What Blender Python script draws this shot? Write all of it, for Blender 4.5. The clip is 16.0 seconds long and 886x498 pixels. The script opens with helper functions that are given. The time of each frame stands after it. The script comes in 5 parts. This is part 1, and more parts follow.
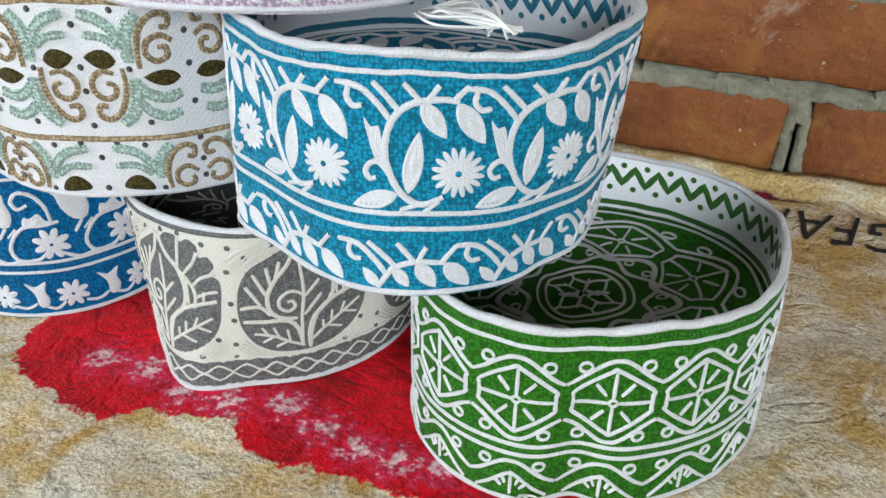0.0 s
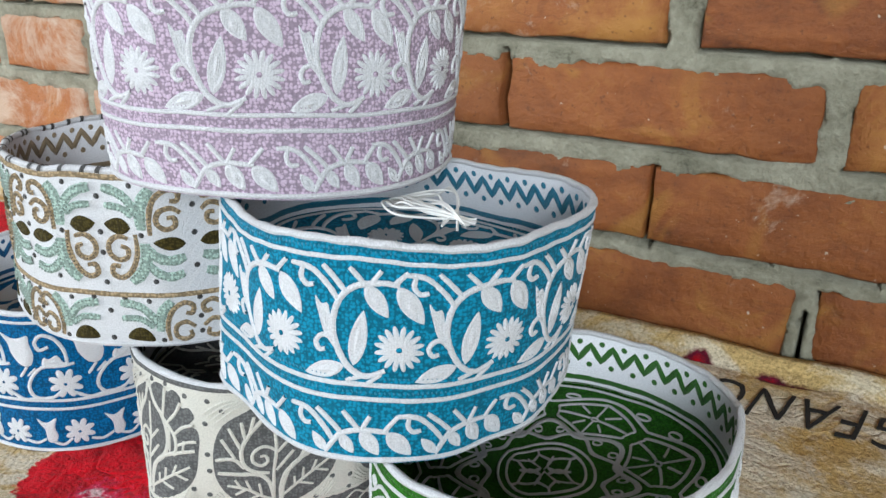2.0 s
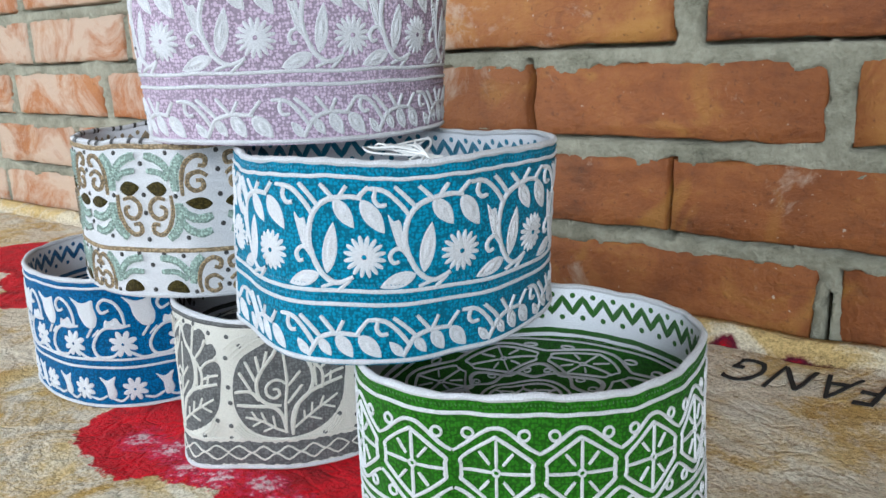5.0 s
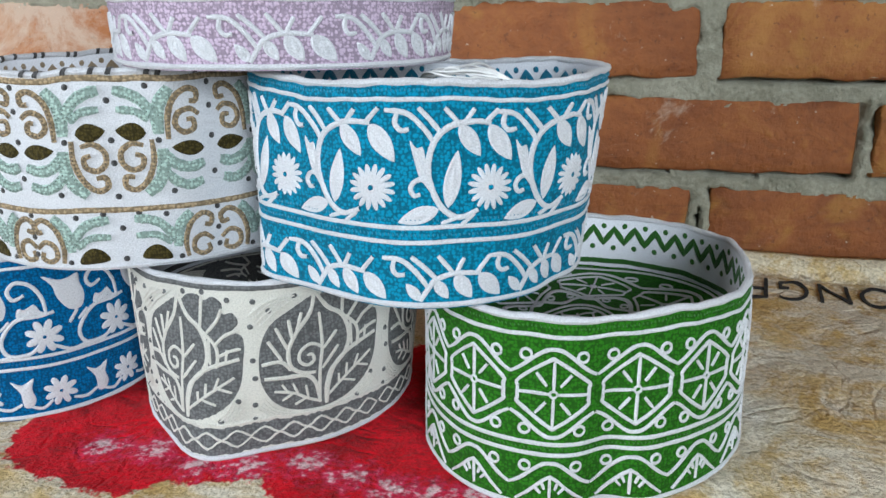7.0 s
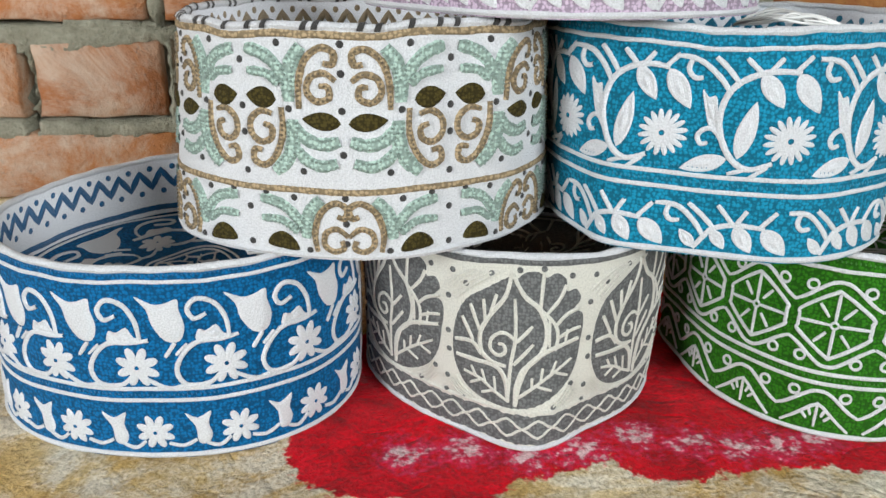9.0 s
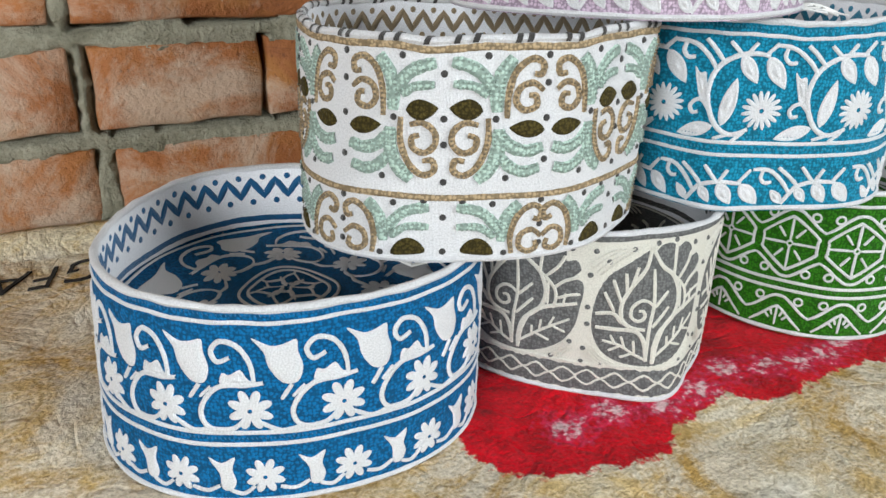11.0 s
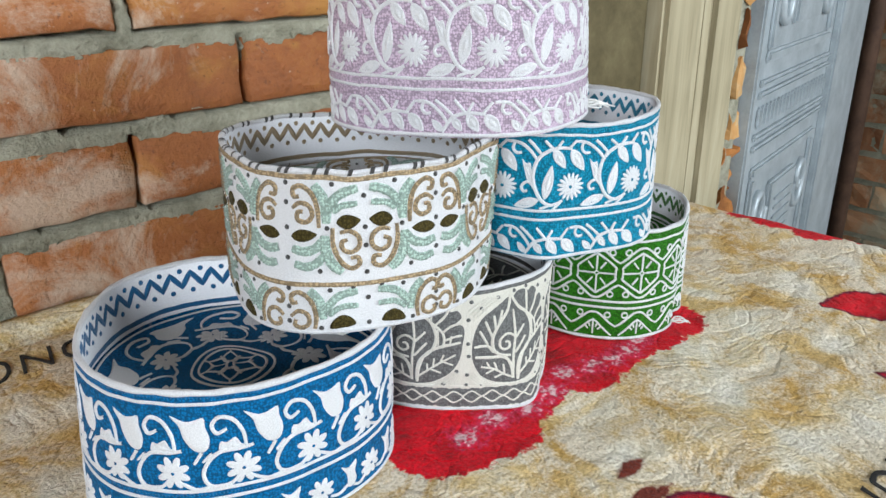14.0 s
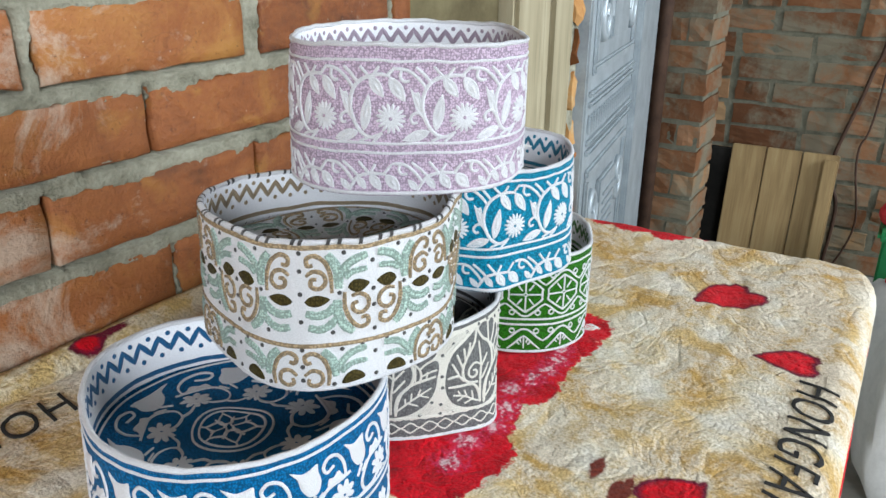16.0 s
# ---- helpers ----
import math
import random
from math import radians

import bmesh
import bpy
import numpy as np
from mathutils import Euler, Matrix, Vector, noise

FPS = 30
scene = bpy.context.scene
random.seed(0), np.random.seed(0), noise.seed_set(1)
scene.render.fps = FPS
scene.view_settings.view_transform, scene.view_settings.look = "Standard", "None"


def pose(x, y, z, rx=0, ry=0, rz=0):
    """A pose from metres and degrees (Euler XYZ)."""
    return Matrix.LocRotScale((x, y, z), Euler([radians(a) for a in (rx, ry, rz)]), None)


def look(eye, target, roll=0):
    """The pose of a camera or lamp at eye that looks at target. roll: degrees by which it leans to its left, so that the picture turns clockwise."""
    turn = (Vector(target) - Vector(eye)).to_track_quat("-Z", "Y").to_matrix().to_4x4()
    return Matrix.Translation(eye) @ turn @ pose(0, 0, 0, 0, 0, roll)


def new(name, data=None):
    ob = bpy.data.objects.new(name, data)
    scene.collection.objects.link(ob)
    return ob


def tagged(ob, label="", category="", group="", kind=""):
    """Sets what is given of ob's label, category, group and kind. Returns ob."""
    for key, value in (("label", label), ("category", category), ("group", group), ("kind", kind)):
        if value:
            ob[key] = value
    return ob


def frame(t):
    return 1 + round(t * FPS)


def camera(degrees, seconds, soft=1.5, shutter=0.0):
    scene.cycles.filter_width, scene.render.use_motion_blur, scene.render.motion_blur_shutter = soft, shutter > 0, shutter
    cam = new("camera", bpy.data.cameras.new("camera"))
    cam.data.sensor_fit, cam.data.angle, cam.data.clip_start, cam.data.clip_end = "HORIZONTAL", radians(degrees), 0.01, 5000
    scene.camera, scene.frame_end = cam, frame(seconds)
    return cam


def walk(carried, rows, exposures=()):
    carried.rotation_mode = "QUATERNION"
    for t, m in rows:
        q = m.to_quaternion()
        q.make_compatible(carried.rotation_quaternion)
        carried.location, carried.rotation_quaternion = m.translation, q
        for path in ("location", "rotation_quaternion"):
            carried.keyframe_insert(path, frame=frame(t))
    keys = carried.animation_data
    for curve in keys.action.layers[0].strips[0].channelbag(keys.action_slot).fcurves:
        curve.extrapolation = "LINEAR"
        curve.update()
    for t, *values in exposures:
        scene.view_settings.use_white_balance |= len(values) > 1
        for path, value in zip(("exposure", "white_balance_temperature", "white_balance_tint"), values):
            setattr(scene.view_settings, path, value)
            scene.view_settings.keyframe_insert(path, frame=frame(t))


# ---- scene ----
cam = camera(60.1, 16.0)
PATH = [
    (0, (0.216, -0.038, 0.271), (-0.416, 1.553, -0.763), 0.8),
    (0.5, (0.241, -0.035, 0.263), (-0.402, 1.567, -0.748), 2.8),
    (1, (0.241, -0.019, 0.272), (-0.442, 1.599, -0.686), 4.7),
    (1.5, (0.243, -0.011, 0.272), (-0.5, 1.616, -0.622), 4.7),
    (2, (0.268, -0.033, 0.292), (-0.608, 1.63, -0.392), 1.7),
    (2.5, (0.301, -0.056, 0.292), (-0.697, 1.578, -0.285), -0.6),
    (3, (0.327, -0.071, 0.271), (-0.753, 1.534, -0.238), -1.8),
    (3.2, (0.335, -0.072, 0.264), (-0.781, 1.514, -0.227), -2.1),
    (5.3, (0.355, -0.052, 0.236), (-0.783, 1.516, -0.261), -1.8),
    (5.5, (0.344, -0.056, 0.234), (-0.718, 1.563, -0.269), -1.5),
    (6, (0.301, -0.08, 0.234), (-0.54, 1.66, -0.282), -1.1),
    (6.5, (0.236, -0.097, 0.234), (-0.353, 1.728, -0.334), -0.9),
    (7, (0.171, -0.115, 0.224), (-0.21, 1.751, -0.385), -0.1),
    (7.5, (0.101, -0.116, 0.222), (-0.128, 1.765, -0.419), 0.4),
    (8, (0.026, -0.112, 0.223), (-0.07, 1.758, -0.48), 0.3),
    (8.5, (-0.029, -0.105, 0.226), (0.019, 1.757, -0.501), 0.2),
    (9, (-0.089, -0.102, 0.221), (0.085, 1.753, -0.506), 0.6),
    (9.5, (-0.148, -0.086, 0.209), (0.16, 1.74, -0.545), 0.9),
    (9.7, (-0.174, -0.074, 0.207), (0.195, 1.737, -0.558), 0.9),
    (11.8, (-0.317, -0.058, 0.249), (0.694, 1.496, -0.502), 1.3),
    (12, (-0.324, -0.071, 0.244), (0.698, 1.491, -0.475), 1.5),
    (12.5, (-0.335, -0.098, 0.264), (0.728, 1.458, -0.408), 1.4),
    (13, (-0.349, -0.119, 0.27), (0.756, 1.403, -0.409), 0.6),
    (13.5, (-0.372, -0.12, 0.291), (0.812, 1.329, -0.414), -0.1),
    (14, (-0.387, -0.107, 0.305), (0.892, 1.249, -0.421), -0.3),
    (14.5, (-0.407, -0.074, 0.311), (0.948, 1.193, -0.436), 0.6),
    (15, (-0.422, -0.052, 0.313), (0.99, 1.136, -0.457), 1.8),
    (15.5, (-0.443, -0.047, 0.334), (1.056, 1.033, -0.434), 1.4),
    (16, (-0.482, -0.041, 0.355), (1.105, 0.929, -0.381), 0.4),
]
walk(cam, [(t, look(eye, target, roll)) for t, eye, target, roll in PATH], [(0, -0.19, 6350, 10), (5.5, -0.20, 5950, 10), (7.5, -0.31, 6100, 10), (9.5, -0.25, 6600, 10), (12, -0.17, 6450, 10), (16, -0.04, 6150, 10)])

# ---------------------------------------------------------------- light
world = bpy.data.worlds.new("world")
scene.world = world
world.use_nodes = True
wn = world.node_tree.nodes
sky = wn.new("ShaderNodeTexSky")
sky.sky_type, sky.sun_disc = "NISHITA", False
sky.sun_elevation, sky.sun_rotation = radians(38), radians(200)
world.node_tree.links.new(sky.outputs[0], wn["Background"].inputs[0])
wn["Background"].inputs[1].default_value = 0.12


def window_light(name, eye, target, wide, high, watts, rgb):
    data = bpy.data.lights.new(name, "AREA")
    data.shape, data.size, data.size_y, data.energy, data.color = "RECTANGLE", wide, high, watts, rgb
    ob = new(name, data)
    ob.matrix_world = look(eye, target)
    return ob


window_light("daylight_from_door", (1.45, -2.22, 0.90), (0.0, 0.4, 0.0), 1.4, 1.1, 114, (0.90, 0.965, 1.0))
window_light("daylight_from_window", (-2.12, -1.42, 0.75), (-0.3, 0.4, 0.0), 1.0, 0.9, 90, (0.92, 0.97, 1.0))


# ---------------------------------------------------------------- materials
def material(name):
    m = bpy.data.materials.new(name)
    m.use_nodes = True
    t = m.node_tree
    return m, t.nodes, t.links, t.nodes["Principled BSDF"]


def node(ns, kind, **values):
    n = ns.new("ShaderNode" + kind)
    for key, v in values.items():
        n.inputs[key].default_value = v
    return n


def ramp(ns, stops):
    n = ns.new("ShaderNodeValToRGB")
    els = n.color_ramp.elements
    while len(els) < len(stops):
        els.new(0.5)
    for el, (p, c) in zip(els, stops):
        el.position = p
        el.color = (*c, 1) if len(c) == 3 else c
    return n


def mixer(ns, ls, fac, a, b, blend="MIX"):
    n = ns.new("ShaderNodeMix")
    n.data_type, n.blend_type = "RGBA", blend
    for socket, v in ((n.inputs[0], fac), (n.inputs[6], a), (n.inputs[7], b)):
        if isinstance(v, bpy.types.NodeSocket):
            ls.new(v, socket)
        elif isinstance(v, (int, float)):
            socket.default_value = v
        else:
            socket.default_value = (*v, 1)
    return n.outputs[2]


def calc(ns, ls, op, a, b=0.0):
    n = ns.new("ShaderNodeMath")
    n.operation = op
    for i, v in ((0, a), (1, b)):
        if isinstance(v, bpy.types.NodeSocket):
            ls.new(v, n.inputs[i])
        else:
            n.inputs[i].default_value = v
    return n.outputs[0]


def shade(c, k):
    return tuple(min(1.0, v * k) for v in c)


def stitched(name, rgb, cell=0.60, depth=0.54, bump=0.8):
    """A ground of small looped chain stitches; the pattern lies in millimetres of the UV map."""
    m, ns, ls, p = material(name)
    uv = ns.new("ShaderNodeUVMap")
    warp = node(ns, "TexNoise", Scale=0.5, Detail=2.0)
    ls.new(uv.outputs[0], warp.inputs["Vector"])
    shift = ns.new("ShaderNodeVectorMath")
    shift.operation = "MULTIPLY_ADD"
    shift.inputs[1].default_value = (1.6, 1.6, 0)
    ls.new(warp.outputs["Color"], shift.inputs[0])
    ls.new(uv.outputs[0], shift.inputs[2])
    vor = node(ns, "TexVoronoi", Scale=cell, Randomness=0.6)
    ls.new(shift.outputs[0], vor.inputs["Vector"])
    blot = node(ns, "TexNoise", Scale=0.06, Detail=3.0)
    ls.new(uv.outputs[0], blot.inputs["Vector"])
    # loops lightened and the gaps between them shaded in the colour itself
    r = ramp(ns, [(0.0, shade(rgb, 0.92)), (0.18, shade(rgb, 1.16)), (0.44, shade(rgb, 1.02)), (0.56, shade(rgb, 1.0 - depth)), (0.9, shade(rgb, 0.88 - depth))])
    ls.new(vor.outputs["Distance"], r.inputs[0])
    fade = calc(ns, ls, "MULTIPLY", blot.outputs[0], 0.3)
    col = mixer(ns, ls, fade, r.outputs[0], shade(rgb, 1.15))
    ls.new(col, p.inputs["Base Color"])
    p.inputs["Roughness"].default_value = 0.85
    p.inputs["Specular IOR Level"].default_value = 0.12
    p.inputs["Sheen Weight"].default_value = 0.03
    b = node(ns, "Bump", Strength=bump, Distance=0.0009)
    ls.new(calc(ns, ls, "SUBTRACT", 1.0, vor.outputs["Distance"]), b.inputs["Height"])
    ls.new(b.outputs[0], p.inputs["Normal"])
    return m


def thread(name, rgb, bump=0.8):
    """Satin-stitched thread: fine strands with slight unevenness."""
    m, ns, ls, p = material(name)
    uv = ns.new("ShaderNodeUVMap")
    wave = node(ns, "TexWave", Scale=0.55, Distortion=3.0, Detail=2.0)
    wave.inputs["Detail Scale"].default_value = 1.4
    ls.new(uv.outputs[0], wave.inputs["Vector"])
    fine = node(ns, "TexNoise", Scale=1.3, Detail=4.0)
    ls.new(uv.outputs[0], fine.inputs["Vector"])
    r = ramp(ns, [(0.25, shade(rgb, 0.70)), (0.62, rgb)])
    ls.new(fine.outputs[0], r.inputs[0])
    ls.new(r.outputs[0], p.inputs["Base Color"])
    p.inputs["Roughness"].default_value = 0.7
    p.inputs["Specular IOR Level"].default_value = 0.3
    p.inputs["Sheen Weight"].default_value = 0.2
    total = calc(ns, ls, "ADD", wave.outputs["Fac"], fine.outputs[0])
    b = node(ns, "Bump", Strength=bump, Distance=0.0004)
    ls.new(total, b.inputs["Height"])
    ls.new(b.outputs[0], p.inputs["Normal"])
    return m


TEAL, NAVY, GREEN = (0.006, 0.185, 0.30), (0.001, 0.10, 0.25), (0.020, 0.128, 0.005)
LILAC, GREY, MINT = (0.46, 0.36, 0.45), (0.125, 0.127, 0.125), (0.34, 0.445, 0.385)
BROWN, OLIVE, WHITE, IVORY = (0.33, 0.245, 0.145), (0.055, 0.042, 0.010), (0.71, 0.71, 0.725), (0.69, 0.67, 0.59)
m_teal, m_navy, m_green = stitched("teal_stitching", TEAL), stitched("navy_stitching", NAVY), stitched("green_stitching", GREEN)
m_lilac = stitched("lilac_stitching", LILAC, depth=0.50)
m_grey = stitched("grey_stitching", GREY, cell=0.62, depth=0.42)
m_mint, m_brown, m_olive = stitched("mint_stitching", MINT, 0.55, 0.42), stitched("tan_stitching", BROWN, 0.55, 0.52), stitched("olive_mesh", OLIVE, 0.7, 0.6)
m_white, m_ivory = thread("white_thread", WHITE), thread("ivory_thread", IVORY)
m_lining = thread("white_cotton", (0.78, 0.79, 0.82), 0.25)
m_black = thread("dark_thread", (0.035, 0.032, 0.03))
m_tealline, m_navyline, m_greenline = thread("teal_thread", shade(TEAL, 1.0)), thread("navy_thread", NAVY), thread("green_thread", GREEN)
m_umber, m_mintline = thread("umber_thread", shade(BROWN, 0.40)), thread("mint_thread", shade(MINT, 0.62))
m_lilacline, m_brownline = thread("lilac_thread", shade(LILAC, 0.8)), thread("tan_thread", shade(BROWN, 0.9))


# ---------------------------------------------------------------- mesh helpers
class Sheet:
    """Collects vertices, faces and a millimetre UV map for one mesh."""

    def __init__(self):
        self.v, self.f, self.uv = [], [], []

    def add(self, pts, uvs, faces):
        n = len(self.v)
        self.v += [tuple(map(float, p)) for p in pts]
        self.uv += [tuple(map(float, q)) for q in uvs]
        self.f += [tuple(int(i) + n for i in face) for face in faces]

    def mesh(self, name, mat, smooth=True):
        me = bpy.data.meshes.new(name)
        me.from_pydata(self.v, [], self.f)
        lay = me.uv_layers.new(name="UVMap")
        idx = np.zeros(len(me.loops), dtype=np.int32)
        me.loops.foreach_get("vertex_index", idx)
        lay.data.foreach_set("uv", np.array(self.uv, dtype=np.float32)[idx].ravel())
        me.polygons.foreach_set("use_smooth", [smooth] * len(me.polygons))
        me.materials.append(mat)
        return me


def part(name, shape, mat, parent, label="", smooth=True):
    ob = new(name, shape.mesh(name, mat, smooth) if isinstance(shape, Sheet) else shape)
    ob.parent = parent
    if label:
        tagged(ob, label)
    return ob


def thing(name, label, category, group="", kind="", at=(0, 0, 0)):
    ob = new(name)
    ob.location = at
    return tagged(ob, label, category, group, kind)


def smooth_line(pts, step=8, closed=False):
    """A Catmull-Rom curve through the points."""
    p = np.array(pts, dtype=float)
    n = len(p)
    out = []
    for i in range(n if closed else n - 1):
        a, b, c, d = (p[j % n] if closed else p[min(max(j, 0), n - 1)] for j in (i - 1, i, i + 1, i + 2))
        for k in range(step):
            t = k / step
            out.append(0.5 * (2 * b + (c - a) * t + (2 * a - 5 * b + 4 * c - d) * t * t + (3 * b - a - 3 * c + d) * t ** 3))
    if not closed:
        out.append(p[-1])
    return np.array(out)


def stroke(sheet, surf, line, width, raise_mm=0.9, taper=0.75):
    """A raised, domed ribbon of thread along a line on a surface."""
    n = len(line)
    d = np.gradient(line, axis=0)
    d /= np.linalg.norm(d, axis=1)[:, None] + 1e-9
    side = np.stack([-d[:, 1], d[:, 0]], 1)
    ends = np.minimum(np.arange(n), np.arange(n)[::-1]) / max(1.0, 0.18 * n)
    w = width * (taper + (1 - taper) * np.clip(ends, 0, 1)) / 2
    w = w * (1 + 0.10 * np.sin(np.arange(n) * 2.1 + line[0, 0] * 3.7) * np.sin(np.arange(n) * 0.83 + line[0, 1]))
    pts, uvs = [], []
    for a, up in ((-1, -0.3), (-0.78, 0.8), (0, 1.0), (0.78, 0.8), (1, -0.3)):
        q = line + side * (w * a)[:, None]
        pts.append(surf(q[:, 0], q[:, 1], up * raise_mm))
        uvs.append(q)
    pts, uvs = np.concatenate(pts), np.concatenate(uvs)
    faces = [(r * n + i, r * n + i + 1, (r + 1) * n + i + 1, (r + 1) * n + i) for r in range(4) for i in range(n - 1)]
    sheet.add(pts, uvs, faces)


def patch(sheet, surf, edge, raise_mm=0.9, rings=4, ridged=False):
    """A filled, slightly domed shape on a surface; the edge is star-shaped about its middle."""
    c = edge.mean(0)
    n = len(edge)
    pts, uvs = [surf(c[:1], c[1:], raise_mm)], [c[None]]
    for k in range(1, rings + 1):
        t = k / rings
        q = c + (edge - c) * (t if k < rings else 1.0)
        pts.append(surf(q[:, 0], q[:, 1], raise_mm * (1 - t ** 8) * (0.55 + 0.45 * math.cos(2 * math.pi * t) if ridged else 1.0) - 0.25 * (k == rings)))
        uvs.append(q)
    faces = [(0, 1 + i, 1 + (i + 1) % n) for i in range(n)]
    for k in range(rings - 1):
        a, b = 1 + k * n, 1 + (k + 1) * n
        faces += [(a + i, b + i, b + (i + 1) % n, a + (i + 1) % n) for i in range(n)]
    sheet.add(np.concatenate(pts), np.concatenate(uvs), faces)


def leaf_edge(base, tip, width):
    a, b = np.array(base, float), np.array(tip, float)
    d = b - a
    s = np.array([-d[1], d[0]]) / (np.linalg.norm(d) + 1e-9)
    t = np.linspace(0, 1, 13)
    prof = np.sin(np.pi * t ** 0.85) ** 0.8 * width / 2
    left = a + d * t[:, None] + s * prof[:, None]
    right = a + d * t[:, None] - s * prof[:, None]
    return np.concatenate([left, right[1:-1][::-1]])


def flower_edge(c, r, petals, inner):
    th = np.linspace(0, 2 * np.pi, petals * 8, endpoint=False)
    k = np.abs(np.sin(th * petals / 2)) ** (0.7 if inner > 0.5 else 0.9)
    rr = r * (inner + (1 - inner) * k)
    return np.array(c, float) + np.stack([rr * np.cos(th), rr * np.sin(th)], 1)


def ellipse(c, a, b, turn=0.0, n=20):
    th = np.linspace(0, 2 * np.pi, n, endpoint=False)
    x, y = a * np.cos(th), b * np.sin(th)
    k, s = math.cos(radians(turn)), math.sin(radians(turn))
    return np.array(c, float) + np.stack([x * k - y * s, x * s + y * k], 1)


# ---------------------------------------------------------------- embroidery patterns
def scaled(ax, top, low, high, kx):
    """Turns pattern-drawing units into millimetres: x from the motif's middle, height above the hem."""
    kv = high / (low - top)

    def go(*pts):
        return np.array([((x - ax) * kx, (low - y) * kv) for x, y in pts])
    return go


def vine_pattern():
    """One flower with its stem, curls and leaves; millimetres from the flower's middle and above the hem."""
    st, out = [], []
    for pts, w in (
        # the upper vine
        ([(-5.5, 43.5), (-13.5, 40.5), (-20, 43.5), (-24.5, 50.5), (-27, 59.5), (-26, 68.5), (-22.5, 75), (-16, 79.2), (-7, 80.8), (0, 80)], 2.9),
        ([(-45, 85), (-39, 84.6), (-34, 82.6), (-28, 77), (-24.5, 72)], 2.5), ([(-40, 84), (-40.8, 80), (-38.4, 77), (-34.8, 77.4)], 2.4),
        ([(-31, 86), (-26.5, 81.8), (-21.5, 76)], 2.4), ([(-20, 86), (-14, 80)], 2.3), ([(-7, 86), (-11.5, 80)], 2.3), ([(3.5, 86), (-2, 80.5)], 2.3),
        ([(-25.5, 52), (-29, 56.5), (-32.5, 56), (-34.5, 53), (-33, 50), (-30.2, 50.6)], 2.3),
        ([(-14.5, 40.5), (-21.5, 38)], 2.0), ([(-7, 42), (-13, 37)], 2.0),
        # the lower vine
        ([(-47, 22.5), (-41, 22.4), (-36.5, 20.5), (-31, 15), (-27, 9.2)], 2.5), ([(-41.8, 22), (-42.6, 18), (-40.5, 15.2), (-37, 15.6)], 2.3),
        ([(-34.5, 23.5), (-29, 19), (-23.5, 13.5)], 2.4), ([(-23, 24), (-16, 15.5)], 2.3), ([(-11.5, 22.6), (-15, 16)], 2.2), ([(0, 22.6), (-6, 15.2)], 2.2),
        ([(-30.5, 3.6), (-27, 9.4), (-23.5, 13.4), (-15, 15.8), (-4, 15)], 2.6)):
        st.append((smooth_line(pts), w))
    for base, tip, w in (((-13.8, 80), (-4.2, 66), 7.8), ((-0.8, 80), (10.0, 63.6), 8.8), ((-18.8, 44), (-14.2, 69.4), 7.6), ((-22, 44.5), (-40.4, 38.2), 7.6),
                         ((-24.5, 13), (-18.4, 4.2), 5.6), ((-15.6, 15.4), (-8, 3.6), 7.4), ((-5, 15), (5.6, 3.4), 8.4), ((-30.2, 3.6), (-37, 11.6), 5.2)):
        out.append(("leaf", leaf_edge(base, tip, w)))
    out.append(("bud", smooth_line([(-34.8, 73), (-32, 70), (-29, 70.2), (-27.6, 62), (-26.4, 53), (-30.4, 56.8), (-32.6, 63.4)], 4, True)))
    out.append(("flower", flower_edge((0, 53), 10.6, 16, 0.52)))
    return {"white": st}, {"white": out}, [("eye", np.array((0.0, 53.0)), 2.3)], 48.5


def tulip_pattern():
    even = scaled(467, 215, 752, 96, 39.5 / 225)

    def g(*pts):
        q = even(*pts)
        q[:, 1] = np.where(q[:, 1] < 34, q[:, 1] * 1.06, 36.0 + (q[:, 1] - 34) * 1.14)
        return q
    st, out = [], []
    for pts, w in (
        ([(482, 436), (476, 390), (450, 352), (410, 340), (385, 362), (398, 386), (430, 376)], 14),
        ([(505, 434), (462, 440), (402, 442), (362, 470), (342, 510), (362, 544), (420, 544), (452, 520)], 14),
        ([(490, 530), (540, 552), (590, 545)], 13), ([(346, 440), (318, 474)], 12), ([(376, 444), (345, 470)], 9),
        ([(296, 708), (335, 716), (372, 700)], 11), ([(396, 712), (430, 722), (462, 700)], 11)):
        st.append((smooth_line(g(*pts)), w * 0.175))
    out.append(("tulip", smooth_line(g((254, 330), (300, 348), (332, 346), (364, 338), (366, 366), (376, 404), (360, 440), (322, 438), (292, 400), (282, 362)), 3, True)))
    out.append(("leaf", smooth_line(g((398, 442), (404, 412), (424, 416), (452, 404), (470, 428), (500, 436), (450, 446)), 3, True)))
    out.append(("tulip", smooth_line(g((344, 622), (378, 638), (416, 620), (406, 656), (414, 690), (400, 716), (374, 712), (370, 664)), 3, True)))
    out.append(("flower", flower_edge(g((467, 500))[0], 10.6, 8, 0.5)))
    out.append(("flower", flower_edge(g((488, 676))[0], 9.6, 8, 0.5)))
    return {"white": st}, {"white": out}, [("eye", g((467, 500))[0], 1.9), ("eye", g((488, 676))[0], 1.8)], 39.5


